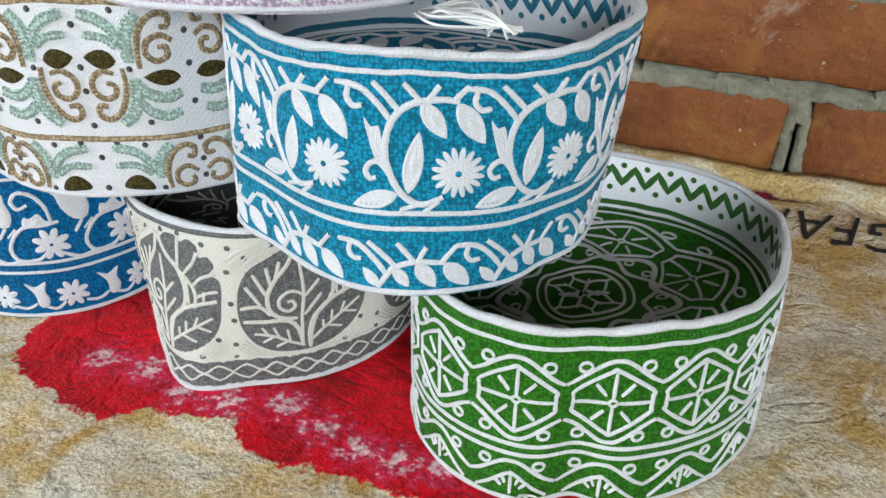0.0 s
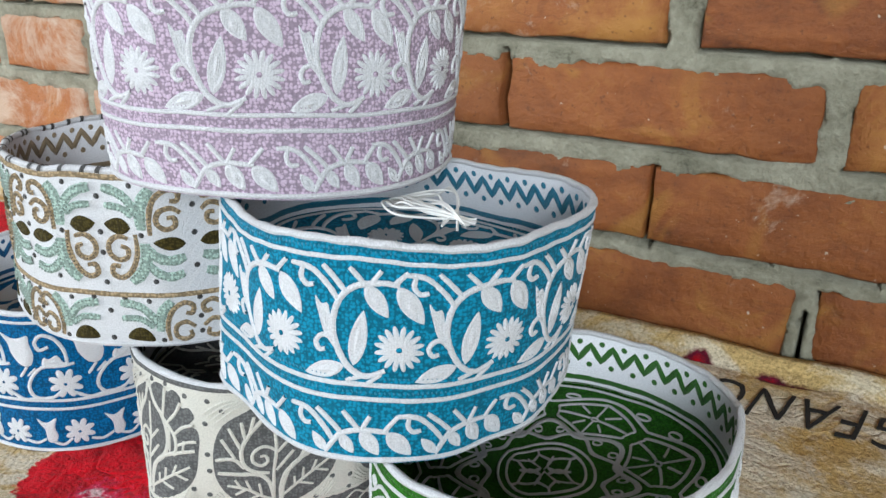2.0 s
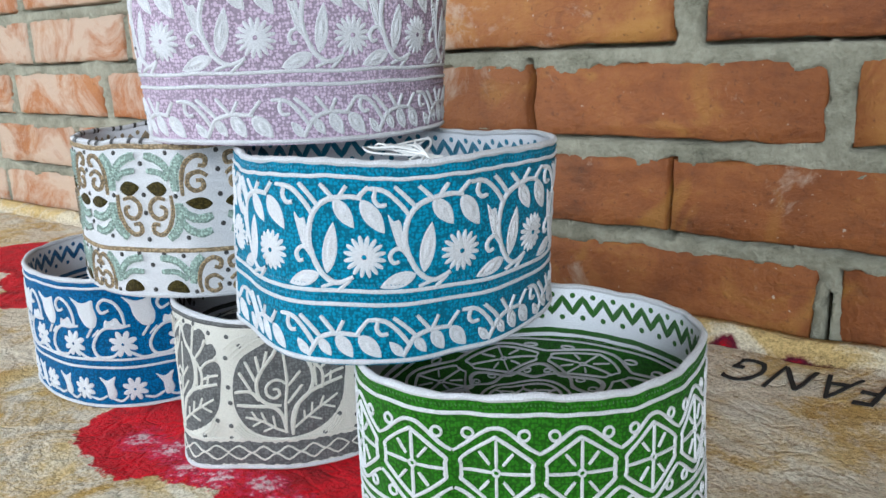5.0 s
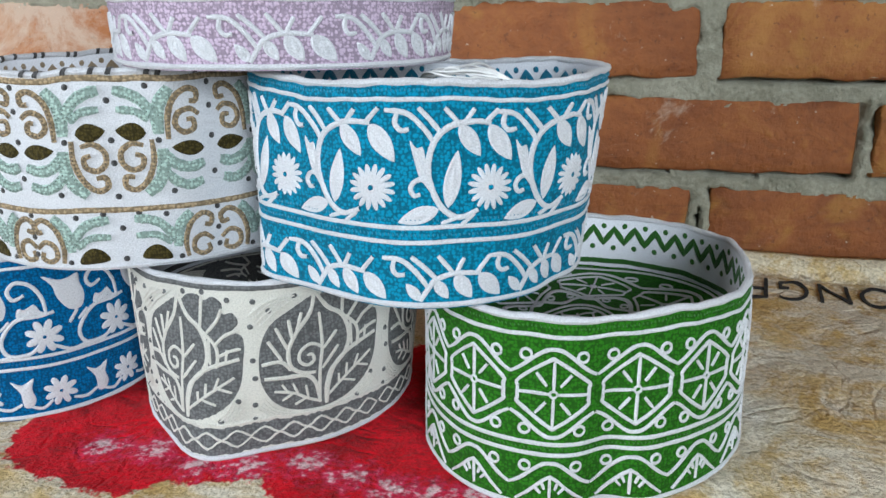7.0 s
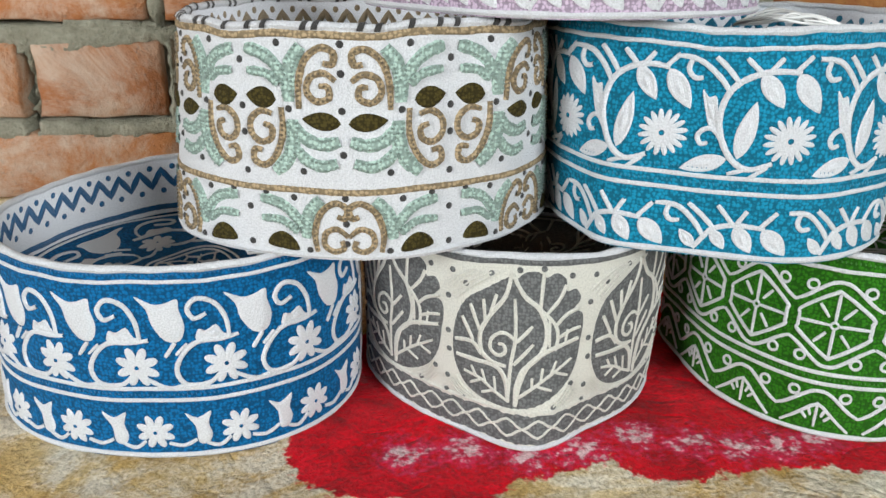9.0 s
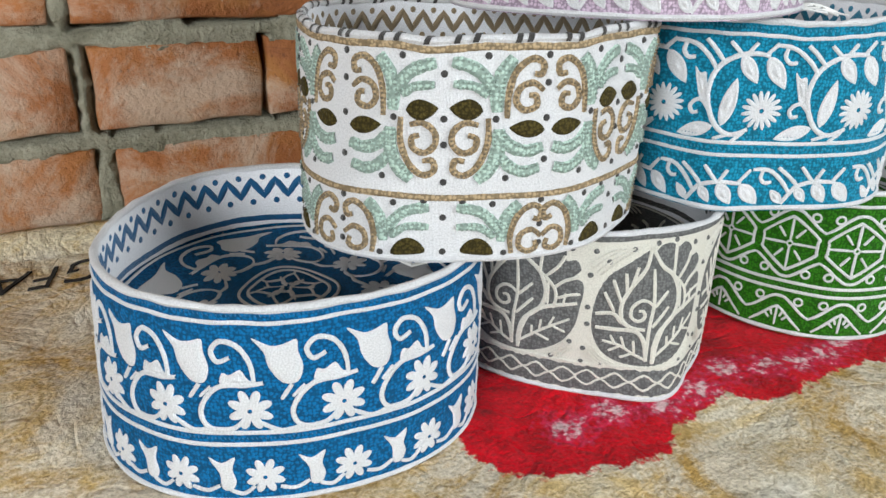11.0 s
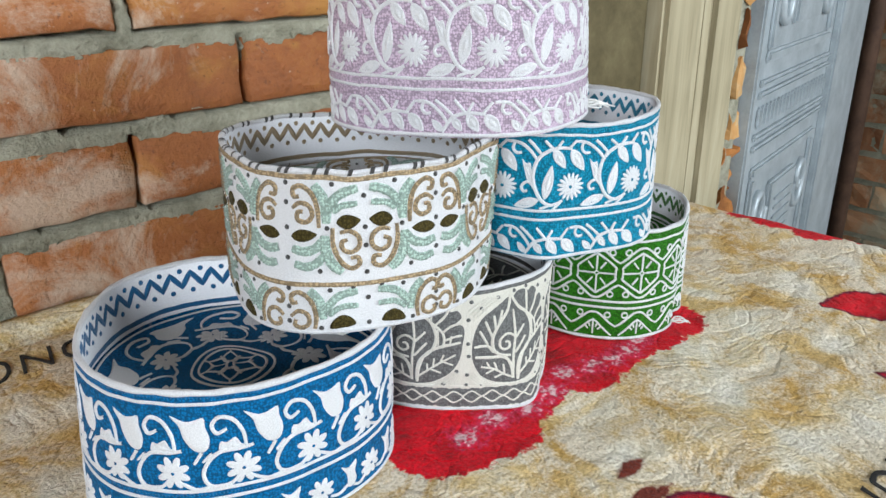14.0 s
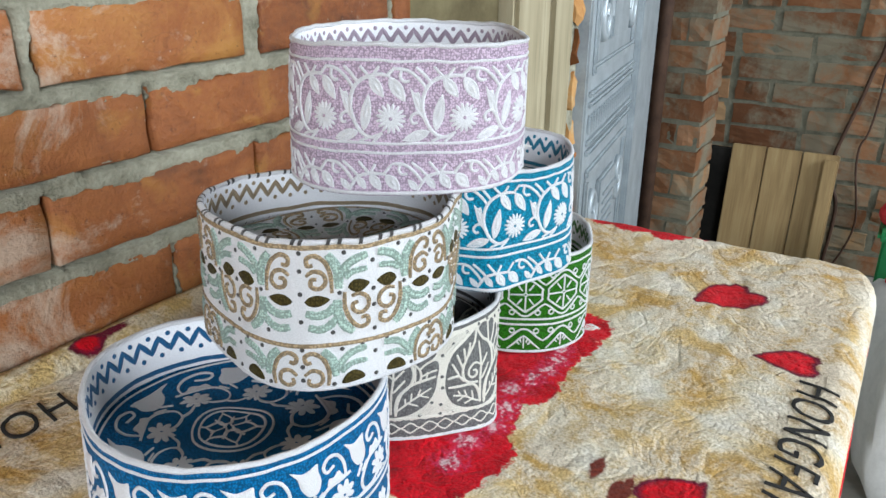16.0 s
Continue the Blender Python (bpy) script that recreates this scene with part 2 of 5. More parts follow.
def hexagon_pattern():
    st, eyes = [], []
    c = 60.0
    hexa = [(-16, 3), (-15.4, 6.2), (-2.5, 16.2), (1.5, 16.4), (15.4, 6.4), (16, 3), (16, -3), (15.2, -6), (2, -16.4), (-2, -16.4), (-15.4, -6), (-16, -3)]
    line = np.array(hexa + hexa[:1], float) * (0.98, 0.98) + (0, c)
    st.append((smooth_line(line, 4), 2.0))
    for a, r0, r1 in ((90, 1.5, 16), (270, 1.5, 16), (14, 2, 15.5), (166, 2, 15.5), (-14, 2, 15.5), (194, 2, 15.5), (52, 5, 12.5), (128, 5, 12.5), (232, 5, 12.5), (308, 5, 12.5)):
        if abs(a) == 14 or a in (166, 194):
            if a in (-14, 194):
                continue
            a = 0 if a == 14 else 180
        k = np.array((math.cos(radians(a)), math.sin(radians(a))))
        st.append((np.linspace(k * r0, k * r1, 5) + (0, c), 1.7))
    st.append((np.concatenate([ellipse((0, c), 1.6, 1.6, n=12), ellipse((0, c), 1.6, 1.6, n=12)[:1]]), 1.2))
    for sgn in (1, -1):
        w = [(-18.9, c + sgn * 9.5), (-14, c + sgn * 12.5), (-5, c + sgn * 20), (0, c + sgn * 21.6), (5, c + sgn * 20), (14, c + sgn * 12.5), (18.9, c + sgn * 9.5)]
        st.append((smooth_line(w, 4), 2.0))
        for x in (-12.2, 12.2):
            e = ellipse((x, c + sgn * 18.2), 2.4, 2.4, n=12)
            st.append((np.concatenate([e, e[:1]]), 1.5))
            eyes.append(("loop", np.array((x, c + sgn * 18.2)), 1.1))
    # the lower border: half rosettes under a wave
    w = [(-18.9, 12.5), (-14, 15.5), (-5, 23.5), (0, 25), (5, 23.5), (14, 15.5), (18.9, 12.5)]
    st.append((smooth_line(w, 4), 2.0))
    st.append((np.array([(-15.5, 4.2), (-10, 9), (-3, 16), (0, 18), (3, 16), (10, 9), (15.5, 4.2)], float), 1.9))
    for a, r0, r1 in ((90, 0.5, 13), (48, 6, 10.5), (132, 6, 10.5), (70, 7, 11), (110, 7, 11)):
        k = np.array((math.cos(radians(a)), math.sin(radians(a))))
        st.append((np.linspace(k * r0, k * r1, 4) + (0, 4.6), 1.6))
    for x in (-11.5, 11.5):
        e = ellipse((x, 23.0), 2.4, 2.4, n=12)
        st.append((np.concatenate([e, e[:1]]), 1.5))
    return {"white": st}, {}, [], 37.8


def bloom_pattern():
    """A large leaf-shaped bloom; millimetres from its stem and above the hem."""
    grey = [("bloom", smooth_line([(-1.5, 86), (-12.5, 79.5), (-21.5, 72.5), (-26.5, 60), (-27.5, 45), (-25.5, 35.5), (-21, 27.5), (-13.5, 22.5), (-4.5, 20.8), (5.5, 20.8),
                                   (15.5, 23.5), (25.5, 30.5), (31.5, 41), (33.5, 54), (34.5, 62), (33.6, 68), (29.4, 70.6), (32.6, 75), (30, 80.4), (25.4, 79.6), (25, 85.4), (20.5, 88.6), (16, 86.4), (12, 89.2), (6, 88.6), (2, 85)], 3, True))]
    st = []
    for pts, w in (
        # the heart, its spiral and the stem
        ([(-0.5, 87), (-3, 76.5), (-10.5, 66), (-14.5, 57), (-13.6, 48), (-8.5, 43.6), (-1.5, 42.5)], 2.7),
        ([(0.2, 87), (6, 77.5), (13.5, 71), (17, 60), (14.5, 50), (6.5, 41.5), (3.6, 32), (3.4, 23)], 2.9),
        ([(2.5, 55.5), (-1, 58.4), (-5, 58.6), (-9, 55), (-9.2, 50), (-5.6, 47.4), (-2.2, 49.4), (-3, 53), (-5.6, 53)], 2.2),
        ([(1.5, 76), (2.3, 64), (2.3, 55), (0.6, 42.5), (0, 26)], 2.2), ([(10.2, 63.4), (3, 55)], 2.1), ([(10.8, 54.8), (2, 43.8)], 2.1),
        # spikes on one side
        ([(-24, 64), (-18, 52.5)], 2.2), ([(-20, 71), (-14.6, 57.5)], 2.2), ([(-13.6, 74.5), (-12.2, 63)], 2.2), ([(-7.2, 77.4), (-10, 67)], 2.2),
        ([(-27.5, 51), (-18.5, 51.6), (-13.8, 46)], 2.5), ([(-26.8, 43), (-17, 42.4), (-6.5, 41.6), (-1.6, 35.5), (0, 24.5)], 2.8),
        # the two lower leaves with their veins
        ([(-22.6, 35.2), (-13.6, 33), (-6.5, 28.4), (0, 25)], 1.9), ([(-18.8, 39), (-15.8, 33.4)], 1.6), ([(-13.4, 38.6), (-11, 31.6)], 1.6), ([(-7, 36.4), (-6, 28.4)], 1.6),
        ([(-19, 29.4), (-13.6, 32.6)], 1.6), ([(-13, 26), (-7, 28.8)], 1.6),
        ([(33, 55.5), (18.5, 51.5), (9.4, 45), (5, 35), (3.6, 24)], 2.8), ([(29.8, 45.8), (18.5, 38.6), (9.8, 32), (4, 27)], 1.9), ([(22, 46), (19.4, 39.4)], 1.6),
        ([(15.4, 43), (14.6, 35.8)], 1.6), ([(28, 37.4), (21, 40.2)], 1.6), ([(10.6, 38.4), (10.6, 32.6)], 1.6), ([(20, 31), (12.5, 34)], 1.6),
        # the fan of petals
        ([(13.5, 71.2), (14.8, 88)], 2.2), ([(16.6, 69), (22.6, 76), (25.6, 82.5)], 2.2), ([(14, 71), (20.8, 63.6), (22.2, 57), (21, 51)], 2.2), ([(21, 63), (26, 68), (33, 70.8)], 2.2),
        ([(22.2, 57), (28.6, 60), (34, 61)], 2.0), ([(18, 67), (18.2, 53)], 1.7), ([(27, 61), (26, 54.6)], 1.6)):
        st.append((smooth_line(pts, 5), w))
    # ridges of cord that fill the ground between two blooms
    for d in (0.0, 2.6, 5.2, 7.8):
        st.append((smooth_line([(-6 - d * 1.5, 87.6), (-17 - d, 81.5 + d * 0.4), (-26.5 - d * 0.7, 73 + d * 0.7)], 5), 1.1))
        st.append((smooth_line([(-27 - d * 0.5, 31 - d * 0.6), (-22.5 - d * 0.3, 25 - d * 0.5), (-15 - d, 21.6 - d * 0.1)], 5), 1.0))
        st.append((smooth_line([(28.5 + d * 0.5, 33.5 - d * 0.7), (25 + d * 0.4, 27 - d * 0.5), (18.5 + d, 22.4 - d * 0.1)], 5), 1.0))
    for sgn in (1, -1):
        zz = [(-35.5 + 7.1 * i, 11.4 + sgn * (4.6 if i % 2 else 0.0)) for i in range(11)]
        st.append((smooth_line(np.array(zz), 3), 1.4))
    dots = [("dot", np.array(p, float), 1.75) for p in ((-29.5, 86), (-10, 86.8), (3.5, 89.2), (15, 90), (28.5, 86.5), (-22.5, 80.5), (-31.5, 72.5), (-31.5, 54), (-31, 44),
                                                    (-32, 29), (30.5, 32), (-32.5, 20.8), (-22.5, 20), (21.5, 21.6))]
    return {"white": st}, {"grey": grey}, dots, 71.5


def scroll_pattern():
    """Paired scrolls, eyelets and leafy fills, mirrored about the middle; millimetres from it and above the hem."""
    brown, mint, olive, dots = [], [], [], []
    for flip in ((1, 1), (-1, 1)):
        for pts, w in (
            ([(-17.5, 64.5), (-17.6, 54), (-14, 44.5), (-8.6, 40), (-4, 42), (-4.6, 46.4), (-8.4, 46.2)], 3.3),
            ([(-13.6, 61.5), (-8.4, 62.6), (-3.8, 59), (-3.6, 53.4), (-7.6, 49.8), (-12.2, 51.4), (-13, 55.8), (-9.6, 57.4)], 3.2),
            ([(-25, 64.5), (-25.4, 75), (-28.2, 83.6), (-34, 88), (-39, 86.4), (-38.6, 82), (-35.2, 82.2)], 3.3),
            ([(-39.6, 75.4), (-35.4, 78.4), (-30, 76.8), (-28.4, 71.4), (-32, 67.4), (-36.8, 68.8), (-36.6, 73), (-33.4, 73.4)], 3.2),
            ([(-29.4, 3.6), (-28.6, 12), (-31.5, 21), (-37.5, 25.4), (-42.2, 23), (-41.2, 18.8), (-38.2, 19.6)], 3.2),
            ([(-42.4, 10.6), (-38, 14), (-33.2, 12), (-32.6, 6.6), (-36.4, 3.8), (-40.4, 5.4), (-39.6, 9)], 3.0)):
            brown.append((smooth_line(np.array(pts) * flip, 5), w))
        for pts, w in (
            ([(-27, 89), (-22.4, 82), (-20.8, 74), (-21, 67)], 5.6), ([(-20.6, 74), (-15, 82), (-9, 86), (-3, 87.6)], 5.0), ([(-17, 73.4), (-12, 77.4), (-3.6, 78.8)], 3.6),
            ([(-40.6, 51.6), (-34, 50), (-27, 52.4), (-21.6, 58.4)], 5.2), ([(-39.4, 42.6), (-33, 41), (-27, 43.4), (-23, 48)], 4.8), ([(-22, 60), (-22, 52), (-19.4, 44), (-13.4, 37.6)], 5.8),
            ([(-32, 27), (-26.4, 20.4), (-24.6, 9.4)], 5.0), ([(-24.4, 13.6), (-18, 21.6), (-12, 24.6), (-5.6, 25.4)], 4.6), ([(-21.6, 11.6), (-15, 16.4), (-5.6, 16.6)], 3.4)):
            mint.append((smooth_line(np.array(pts) * flip, 5), w * 1.2))
        for base, tip, w in (((-15.8, 67.2), (-1.8, 69), 9.2), ((-41.6, 58.6), (-25.6, 60.4), 7.8)):
            olive.append(("eye", leaf_edge(np.array(base) * flip, np.array(tip) * flip, w)))
        olive.append(("eye", smooth_line(np.array([(-21.8, 3.2), (-19.6, 8.6), (-14.6, 11.6), (-9.4, 9.6), (-7, 4.8), (-14.5, 3.2)]) * flip, 3, True)))
        for p in ((-17, 89.4), (-20.6, 64), (-25.4, 38.6), (-20.5, 27), (-26, 3.8), (-8, 28.4)):
            dots.append(("dot", np.array(p) * flip, 1.75))
    for p in ((0, 83), (0, 64.4), (0, 53.4), (0, 37), (0, 21), (0, 5.2), (-43.6, 89.6), (-43.6, 78.4), (-43.6, 63.8), (-43.6, 46), (-43.6, 27.6), (-43.6, 16.4), (-43.6, 7.4)):
        dots.append(("dot", np.array(p, float), 1.8))
    return {"tan": brown, "mint": mint}, {"olive": olive}, dots, 88.0


# ---------------------------------------------------------------- embroidered caps
class Cap:
    """The soft band of a cap: a plan outline at the hem and one at the rim, given as Fourier terms in millimetres."""

    def __init__(self, centre, low, high, z0, tall, seed, crown, corners=()):
        self.c, self.low, self.high, self.z0, self.tall, self.crown_h, self.corners = centre, low, high, z0, tall, crown, corners
        self.th = np.linspace(-np.pi, np.pi, 721)
        mid = (self.plan(self.th, 0) + self.plan(self.th, 1)) / 2
        p = np.stack([mid * np.cos(self.th), mid * np.sin(self.th)], 1)
        self.arc = np.concatenate([[0], np.cumsum(np.linalg.norm(np.diff(p, axis=0), axis=1))])
        self.round = self.arc[-1]
        rnd = np.random.RandomState(seed)
        self.waves = [(k, rnd.uniform(-1, 1) * a, rnd.uniform(0, 6.3)) for k, a in ((2, 1.2), (3, 1.0), (5, 0.8), (9, 0.5), (17, 0.35), (31, 0.2))]

    @staticmethod
    def radius(th, terms):
        r = np.full_like(th, terms[0])
        for j in range((len(terms) - 1) // 2):
            r = r + terms[1 + 2 * j] * np.cos((j + 1) * th) + terms[2 + 2 * j] * np.sin((j + 1) * th)
        return r

    def plan(self, th, top):
        """Radius at the hem (top 0) or rim (top 1), with the soft corners at their angles."""
        r = self.radius(th, self.high if top else self.low)
        for deg, wide, at_hem, at_rim in self.corners:
            gap = np.mod(th - radians(deg) + np.pi, 2 * np.pi) - np.pi
            r = r + (at_rim if top else at_hem) * np.exp(-(gap / wide) ** 2)
        return r

    def place(self, s, h, off, inset=0.0):
        s, h = np.broadcast_arrays(np.asarray(s, float), np.asarray(h, float))
        th = np.interp(np.mod(s, self.round), self.arc, self.th)
        t = np.clip(h / self.tall, 0, 1.05)
        r0, r1 = self.plan(th, 0), self.plan(th, 1)
        wave = sum(a * np.sin(k * th + ph) for k, a, ph in self.waves)
        r = r0 + (r1 - r0) * t + 0.4 * np.sin(np.pi * t) + 0.35 * wave * np.sin(2 * np.pi * t + 3 * th) + off - inset
        z = h + wave * t * t
        return np.stack([(self.c[0] + r * np.cos(th)) / 1000, (self.c[1] + r * np.sin(th)) / 1000, self.z0 + z / 1000], 1)

    def outer(self, s, h, off):
        return self.place(s, h, off)

    def inner(self, s, h, off):
        return self.place(s, h, -off, 2.6)

    def floor(self, s, h, off):
        """The crown, seen from inside: h runs from its edge to its middle."""
        s, h = np.broadcast_arrays(np.asarray(s, float), np.asarray(h, float))
        th = np.interp(np.mod(s, self.round), self.arc, self.th)
        t = np.clip(h / 86.0, 0, 1)
        e = self.place(s, np.full_like(h, self.crown_h), 0, 2.8)
        m = np.array((self.c[0] / 1000, self.c[1] / 1000, self.z0 + self.crown_h / 1000))
        q = m + (e - m) * (1 - t)[:, None]
        q[:, 2] = m[2] + (off - 7.0 * np.sin(np.pi * np.minimum(1, t * 1.2) * 0.5) * 0.6 + 1.2 * np.sin(3 * th + 5 * t)) / 1000
        return q

    def grid(self, surf, hs, n=220):
        s = np.linspace(0, self.round, n + 1)
        sh = Sheet()
        pts = np.concatenate([surf(s, np.full_like(s, h), 0.0) for h in hs])
        uv = np.concatenate([np.stack([s, np.full_like(s, h)], 1) for h in hs])
        m = n + 1
        sh.add(pts, uv, [(r * m + i, r * m + i + 1, (r + 1) * m + i + 1, (r + 1) * m + i) for r in range(len(hs) - 1) for i in range(n)])
        return sh

    def piping(self, h, rad, lift=0.0, n=260, inset=1.3):
        s = np.linspace(0, self.round, n + 1)
        sh = Sheet()
        rng = np.random.RandomState(int(h * 7) + 3)
        fat = rad * (1 + 0.14 * np.interp(np.arange(n + 1), np.arange(0, n + 1, 4), rng.uniform(-1, 1, len(range(0, n + 1, 4)))))
        fat[-1] = fat[0]
        pts, uv = [], []
        for k in range(9):
            a = 2 * np.pi * k / 8
            pts.append(self.place(s, h + lift + fat * np.sin(a), fat * np.cos(a) * 1.15, inset))
            uv.append(np.stack([s, np.full_like(s, k * 1.2)], 1))
        m = n + 1
        sh.add(np.concatenate(pts), np.concatenate(uv), [(r * m + i, r * m + i + 1, (r + 1) * m + i + 1, (r + 1) * m + i) for r in range(8) for i in range(n)])
        return sh

    def ring(self, surf, h, width, raise_mm=0.8, wob=0.25):
        s = np.linspace(0, self.round, 241)
        sh = Sheet()
        stroke(sh, surf, np.stack([s, h + wob * np.sin(s * 0.13) + 0.6 * wob * np.sin(s * 0.041 + 1)], 1), width, raise_mm, 1.0)
        return sh


def medallion(sheet, cap):
    """Rings and a six-petalled rosette in the middle of the crown."""
    def flat(x, y, off):
        r = np.hypot(x, y)
        th = np.arctan2(y, x)
        return cap.floor(np.interp(th, cap.th, cap.arc), 86.0 - r, off)
    for r in (24.5, 20.0):
        e = ellipse((0, 0), r, r, n=40)
        stroke(sheet, flat, np.concatenate([e, e[:1]]), 1.6, 0.8, 1.0)
    for a in range(0, 360, 60):
        k = np.array((math.cos(radians(a)), math.sin(radians(a))))
        s = np.array((-k[1], k[0]))
        stroke(sheet, flat, smooth_line([k * 2, k * 8 + s * 4.8, k * 16], 4), 1.4, 0.7)
        stroke(sheet, flat, smooth_line([k * 2, k * 8 - s * 4.8, k * 16], 4), 1.4, 0.7)
        stroke(sheet, flat, np.linspace(k * 16, k * 20, 3), 1.4, 0.7)
        j = np.array((math.cos(radians(a + 30)), math.sin(radians(a + 30))))
        stroke(sheet, flat, np.linspace(j * 7, j * 13, 3), 1.4, 0.7)


def embroidered_cap(name, label, cap, ground, ground_name, lines, spots, pattern, mats, stripes, zig, crown_mat, crown_cells, ticks, chain, whip=False):
    ob = thing(name, label, "embroidered cap", "stack of six caps")
    hem = [0, 1.5, 4, 8] + list(np.linspace(12, cap.tall - 2, 16)) + [cap.tall]
    part("side_band", cap.grid(cap.outer, hem), ground, ob, ground_name)
    part("lining", cap.grid(cap.inner, list(np.linspace(cap.tall, cap.crown_h + 0.5, 9))), m_lining, ob, "white cotton lining")
    part("crown", cap.grid(cap.floor, [0, 3, 8, 16, 28, 42, 58, 72, 82, 85.9]), crown_mat, ob)
    part("rim_piping", cap.piping(cap.tall, 1.75), m_white, ob, "white stitched rim")
    part("hem_piping", cap.piping(1.4, 1.5, 0.2, inset=0.6), m_white, ob, "white stitched hem")
    for h, w, mat in stripes:
        part("border_line", cap.ring(cap.outer, h, w, 0.8 if w < 5 else 0.3), mat, ob)
    strokes, shapes, dots, drawn = pattern()
    # motifs stand where the maker set them; round the back they are spaced evenly
    back = spots[0] + cap.round - spots[-1]
    more = max(1, round(back / drawn))
    spots = np.array(list(spots) + [spots[-1] + back * k / more for k in range(1, more)])
    ahead = np.append(spots[1:], spots[0] + cap.round) - spots
    pitches = (ahead + np.roll(ahead, 1)) / 2

    def build(parent, surf, spots, pitches, fits=lambda q: True):
        cells = [(pitch / drawn, spot) for pitch, spot in zip(pitches, spots)]
        for key, lst in strokes.items():
            for squeeze, spot in cells:
                # scrolls and tulip stems stand apart; vines, hexagons and blooms are joined up cell by cell
                for bunch in ([[q] for q in lst] if key != "white" or drawn < 45 and shapes else [lst]):
                    sh = Sheet()
                    for line, w in bunch:
                        if fits(line):
                            stroke(sh, surf, line * (squeeze, 1) + (spot, 0), w * 0.95, 0.9)
                    if sh.v:
                        part("scroll" if key in ("tan", "mint") else "stem", sh, mats[key], parent)
        for key, lst in shapes.items():
            for squeeze, spot in cells:
                for kind, edge in lst:
                    if fits(edge):
                        if kind == "bloom":
                            edge = edge.mean(0) + (edge - edge.mean(0)) * (1.09, 1.03)
                        sh = Sheet()
                        patch(sh, surf, edge * (squeeze, 1) + (spot, 0), 0.4 if kind == "bloom" else 1.25 if kind in ("leaf", "bud") else 1.0, 12 if kind == "bloom" else 6, kind in ("leaf", "bud"))
                        part(kind, sh, mats[key], parent)
        for squeeze, spot in cells:
            for kind, c, r in dots:
                if fits(c[None]):
                    sh = Sheet()
                    patch(sh, surf, ellipse(c * (squeeze, 1) + (spot, 0), r, r, n=10), 1.1 if kind == "eye" else 0.7, 2)
                    part("flower_eye" if kind == "eye" else "knot", sh, mats["dots"], parent)
    build(ob, cap.outer, spots, pitches)
    # looped chain stitches along the tan and mint fills
    for key, mat in (("tan", m_umber), ("mint", m_mintline)):
        sh = Sheet()
        for line, w in strokes.get(key, ()):
            d = np.gradient(line, axis=0)
            d /= np.linalg.norm(d, axis=1)[:, None] + 1e-9
            run = np.concatenate([[0], np.cumsum(np.linalg.norm(np.diff(line, axis=0), axis=1))])
            for lane in ((0.0,) if key == "tan" else (-0.26, 0.26)):
                row = line + np.stack([-d[:, 1], d[:, 0]], 1) * w * lane
                for at in np.arange(1.2, run[-1] - 0.8, 2.0):
                    c = np.array([np.interp(at, run, row[:, 0]), np.interp(at, run, row[:, 1])])
                    for pitch, spot in zip(pitches[:6], spots[:6]):
                        patch(sh, cap.outer, ellipse(c * (pitch / drawn, 1) + (spot, 0), 0.72, 0.72, 0, 6), 1.45, 3)
        if sh.v:
            tagged(part("chain_stitching", sh, mat, ob), kind="stuff")
    # small upright chain stitches between the border lines
    sh = Sheet()
    for h in ticks:
        for i in range(int(cap.round / 1.9)):
            s = i * 1.9
            patch(sh, cap.outer, ellipse((s, h), 0.55, 1.0, 20, 6), 0.55, 1)
    if sh.v:
        tagged(part("chain_stitching", sh, chain, ob), kind="stuff")
    # zigzag and dots on the lining under the rim
    n = int(round(cap.round / 13.5))
    step = cap.round / n
    sh = Sheet()
    z = np.array([(i * step / 2, cap.tall - (7.0 if i % 2 else 17.0)) for i in range(2 * n + 1)])
    fine = np.concatenate([np.linspace(z[i], z[i + 1], 5)[:-1] for i in range(2 * n)] + [z[-1:]])
    stroke(sh, cap.inner, fine, 4.0, 0.5, 1.0)
    part("zigzag_stitching", sh, zig, ob)
    for i in range(n):
        for s1, drop in ((i * step, 5.5), ((i + 0.5) * step, 20.0)):
            sh = Sheet()
            patch(sh, cap.inner, ellipse((s1, cap.tall - drop), 2.2, 2.2, n=10), 0.5, 2)
            part("knot", sh, zig, ob)
    if whip:
        # dark whip stitches across the rim
        sh = Sheet()
        count = int(cap.round / 11)
        for i in range(count):
            s1 = (i + 0.3 * math.sin(i * 2.7)) * cap.round / count
            rad = 2.15
            ring = []
            for k in range(7):
                a = radians(-35 + 42 * k)
                ring.append([cap.place(np.array([s1 + 1.25 * e + 0.5 * k]), cap.tall + rad * math.sin(a), rad * math.cos(a) * 1.15, 1.3)[0] for e in (-1, 1)])
            sh.add([q for pair in ring for q in pair], [(s1 + e, k) for k in range(7) for e in (-1, 1)], [(2 * k, 2 * k + 1, 2 * k + 3, 2 * k + 2) for k in range(6)])
        tagged(part("whip_stitching", sh, m_black, ob), kind="stuff")
    part("lining_stripe", cap.ring(cap.inner, cap.crown_h + 4.5, 3.6, 0.5), zig, ob)
    # the crown repeats the band's pattern round a rosette
    crown = ob.children[2]
    mid = cap.tall * 0.36

    def floor(s, h, off):
        return cap.floor(s, 4.0 + (cap.tall * 0.92 - h) * 0.98, off)
    if crown_cells:
        wide = cap.round / crown_cells
        build(crown, floor, [10.0 + wide * k for k in range(crown_cells)], [wide] * crown_cells, lambda q: q[:, 1].min() > mid)
    sh = Sheet()
    medallion(sh, cap)
    part("rosette", sh, lines, crown)
    part("crown_line", cap.ring(cap.floor, 3.0, 1.6, 0.8), lines, crown)
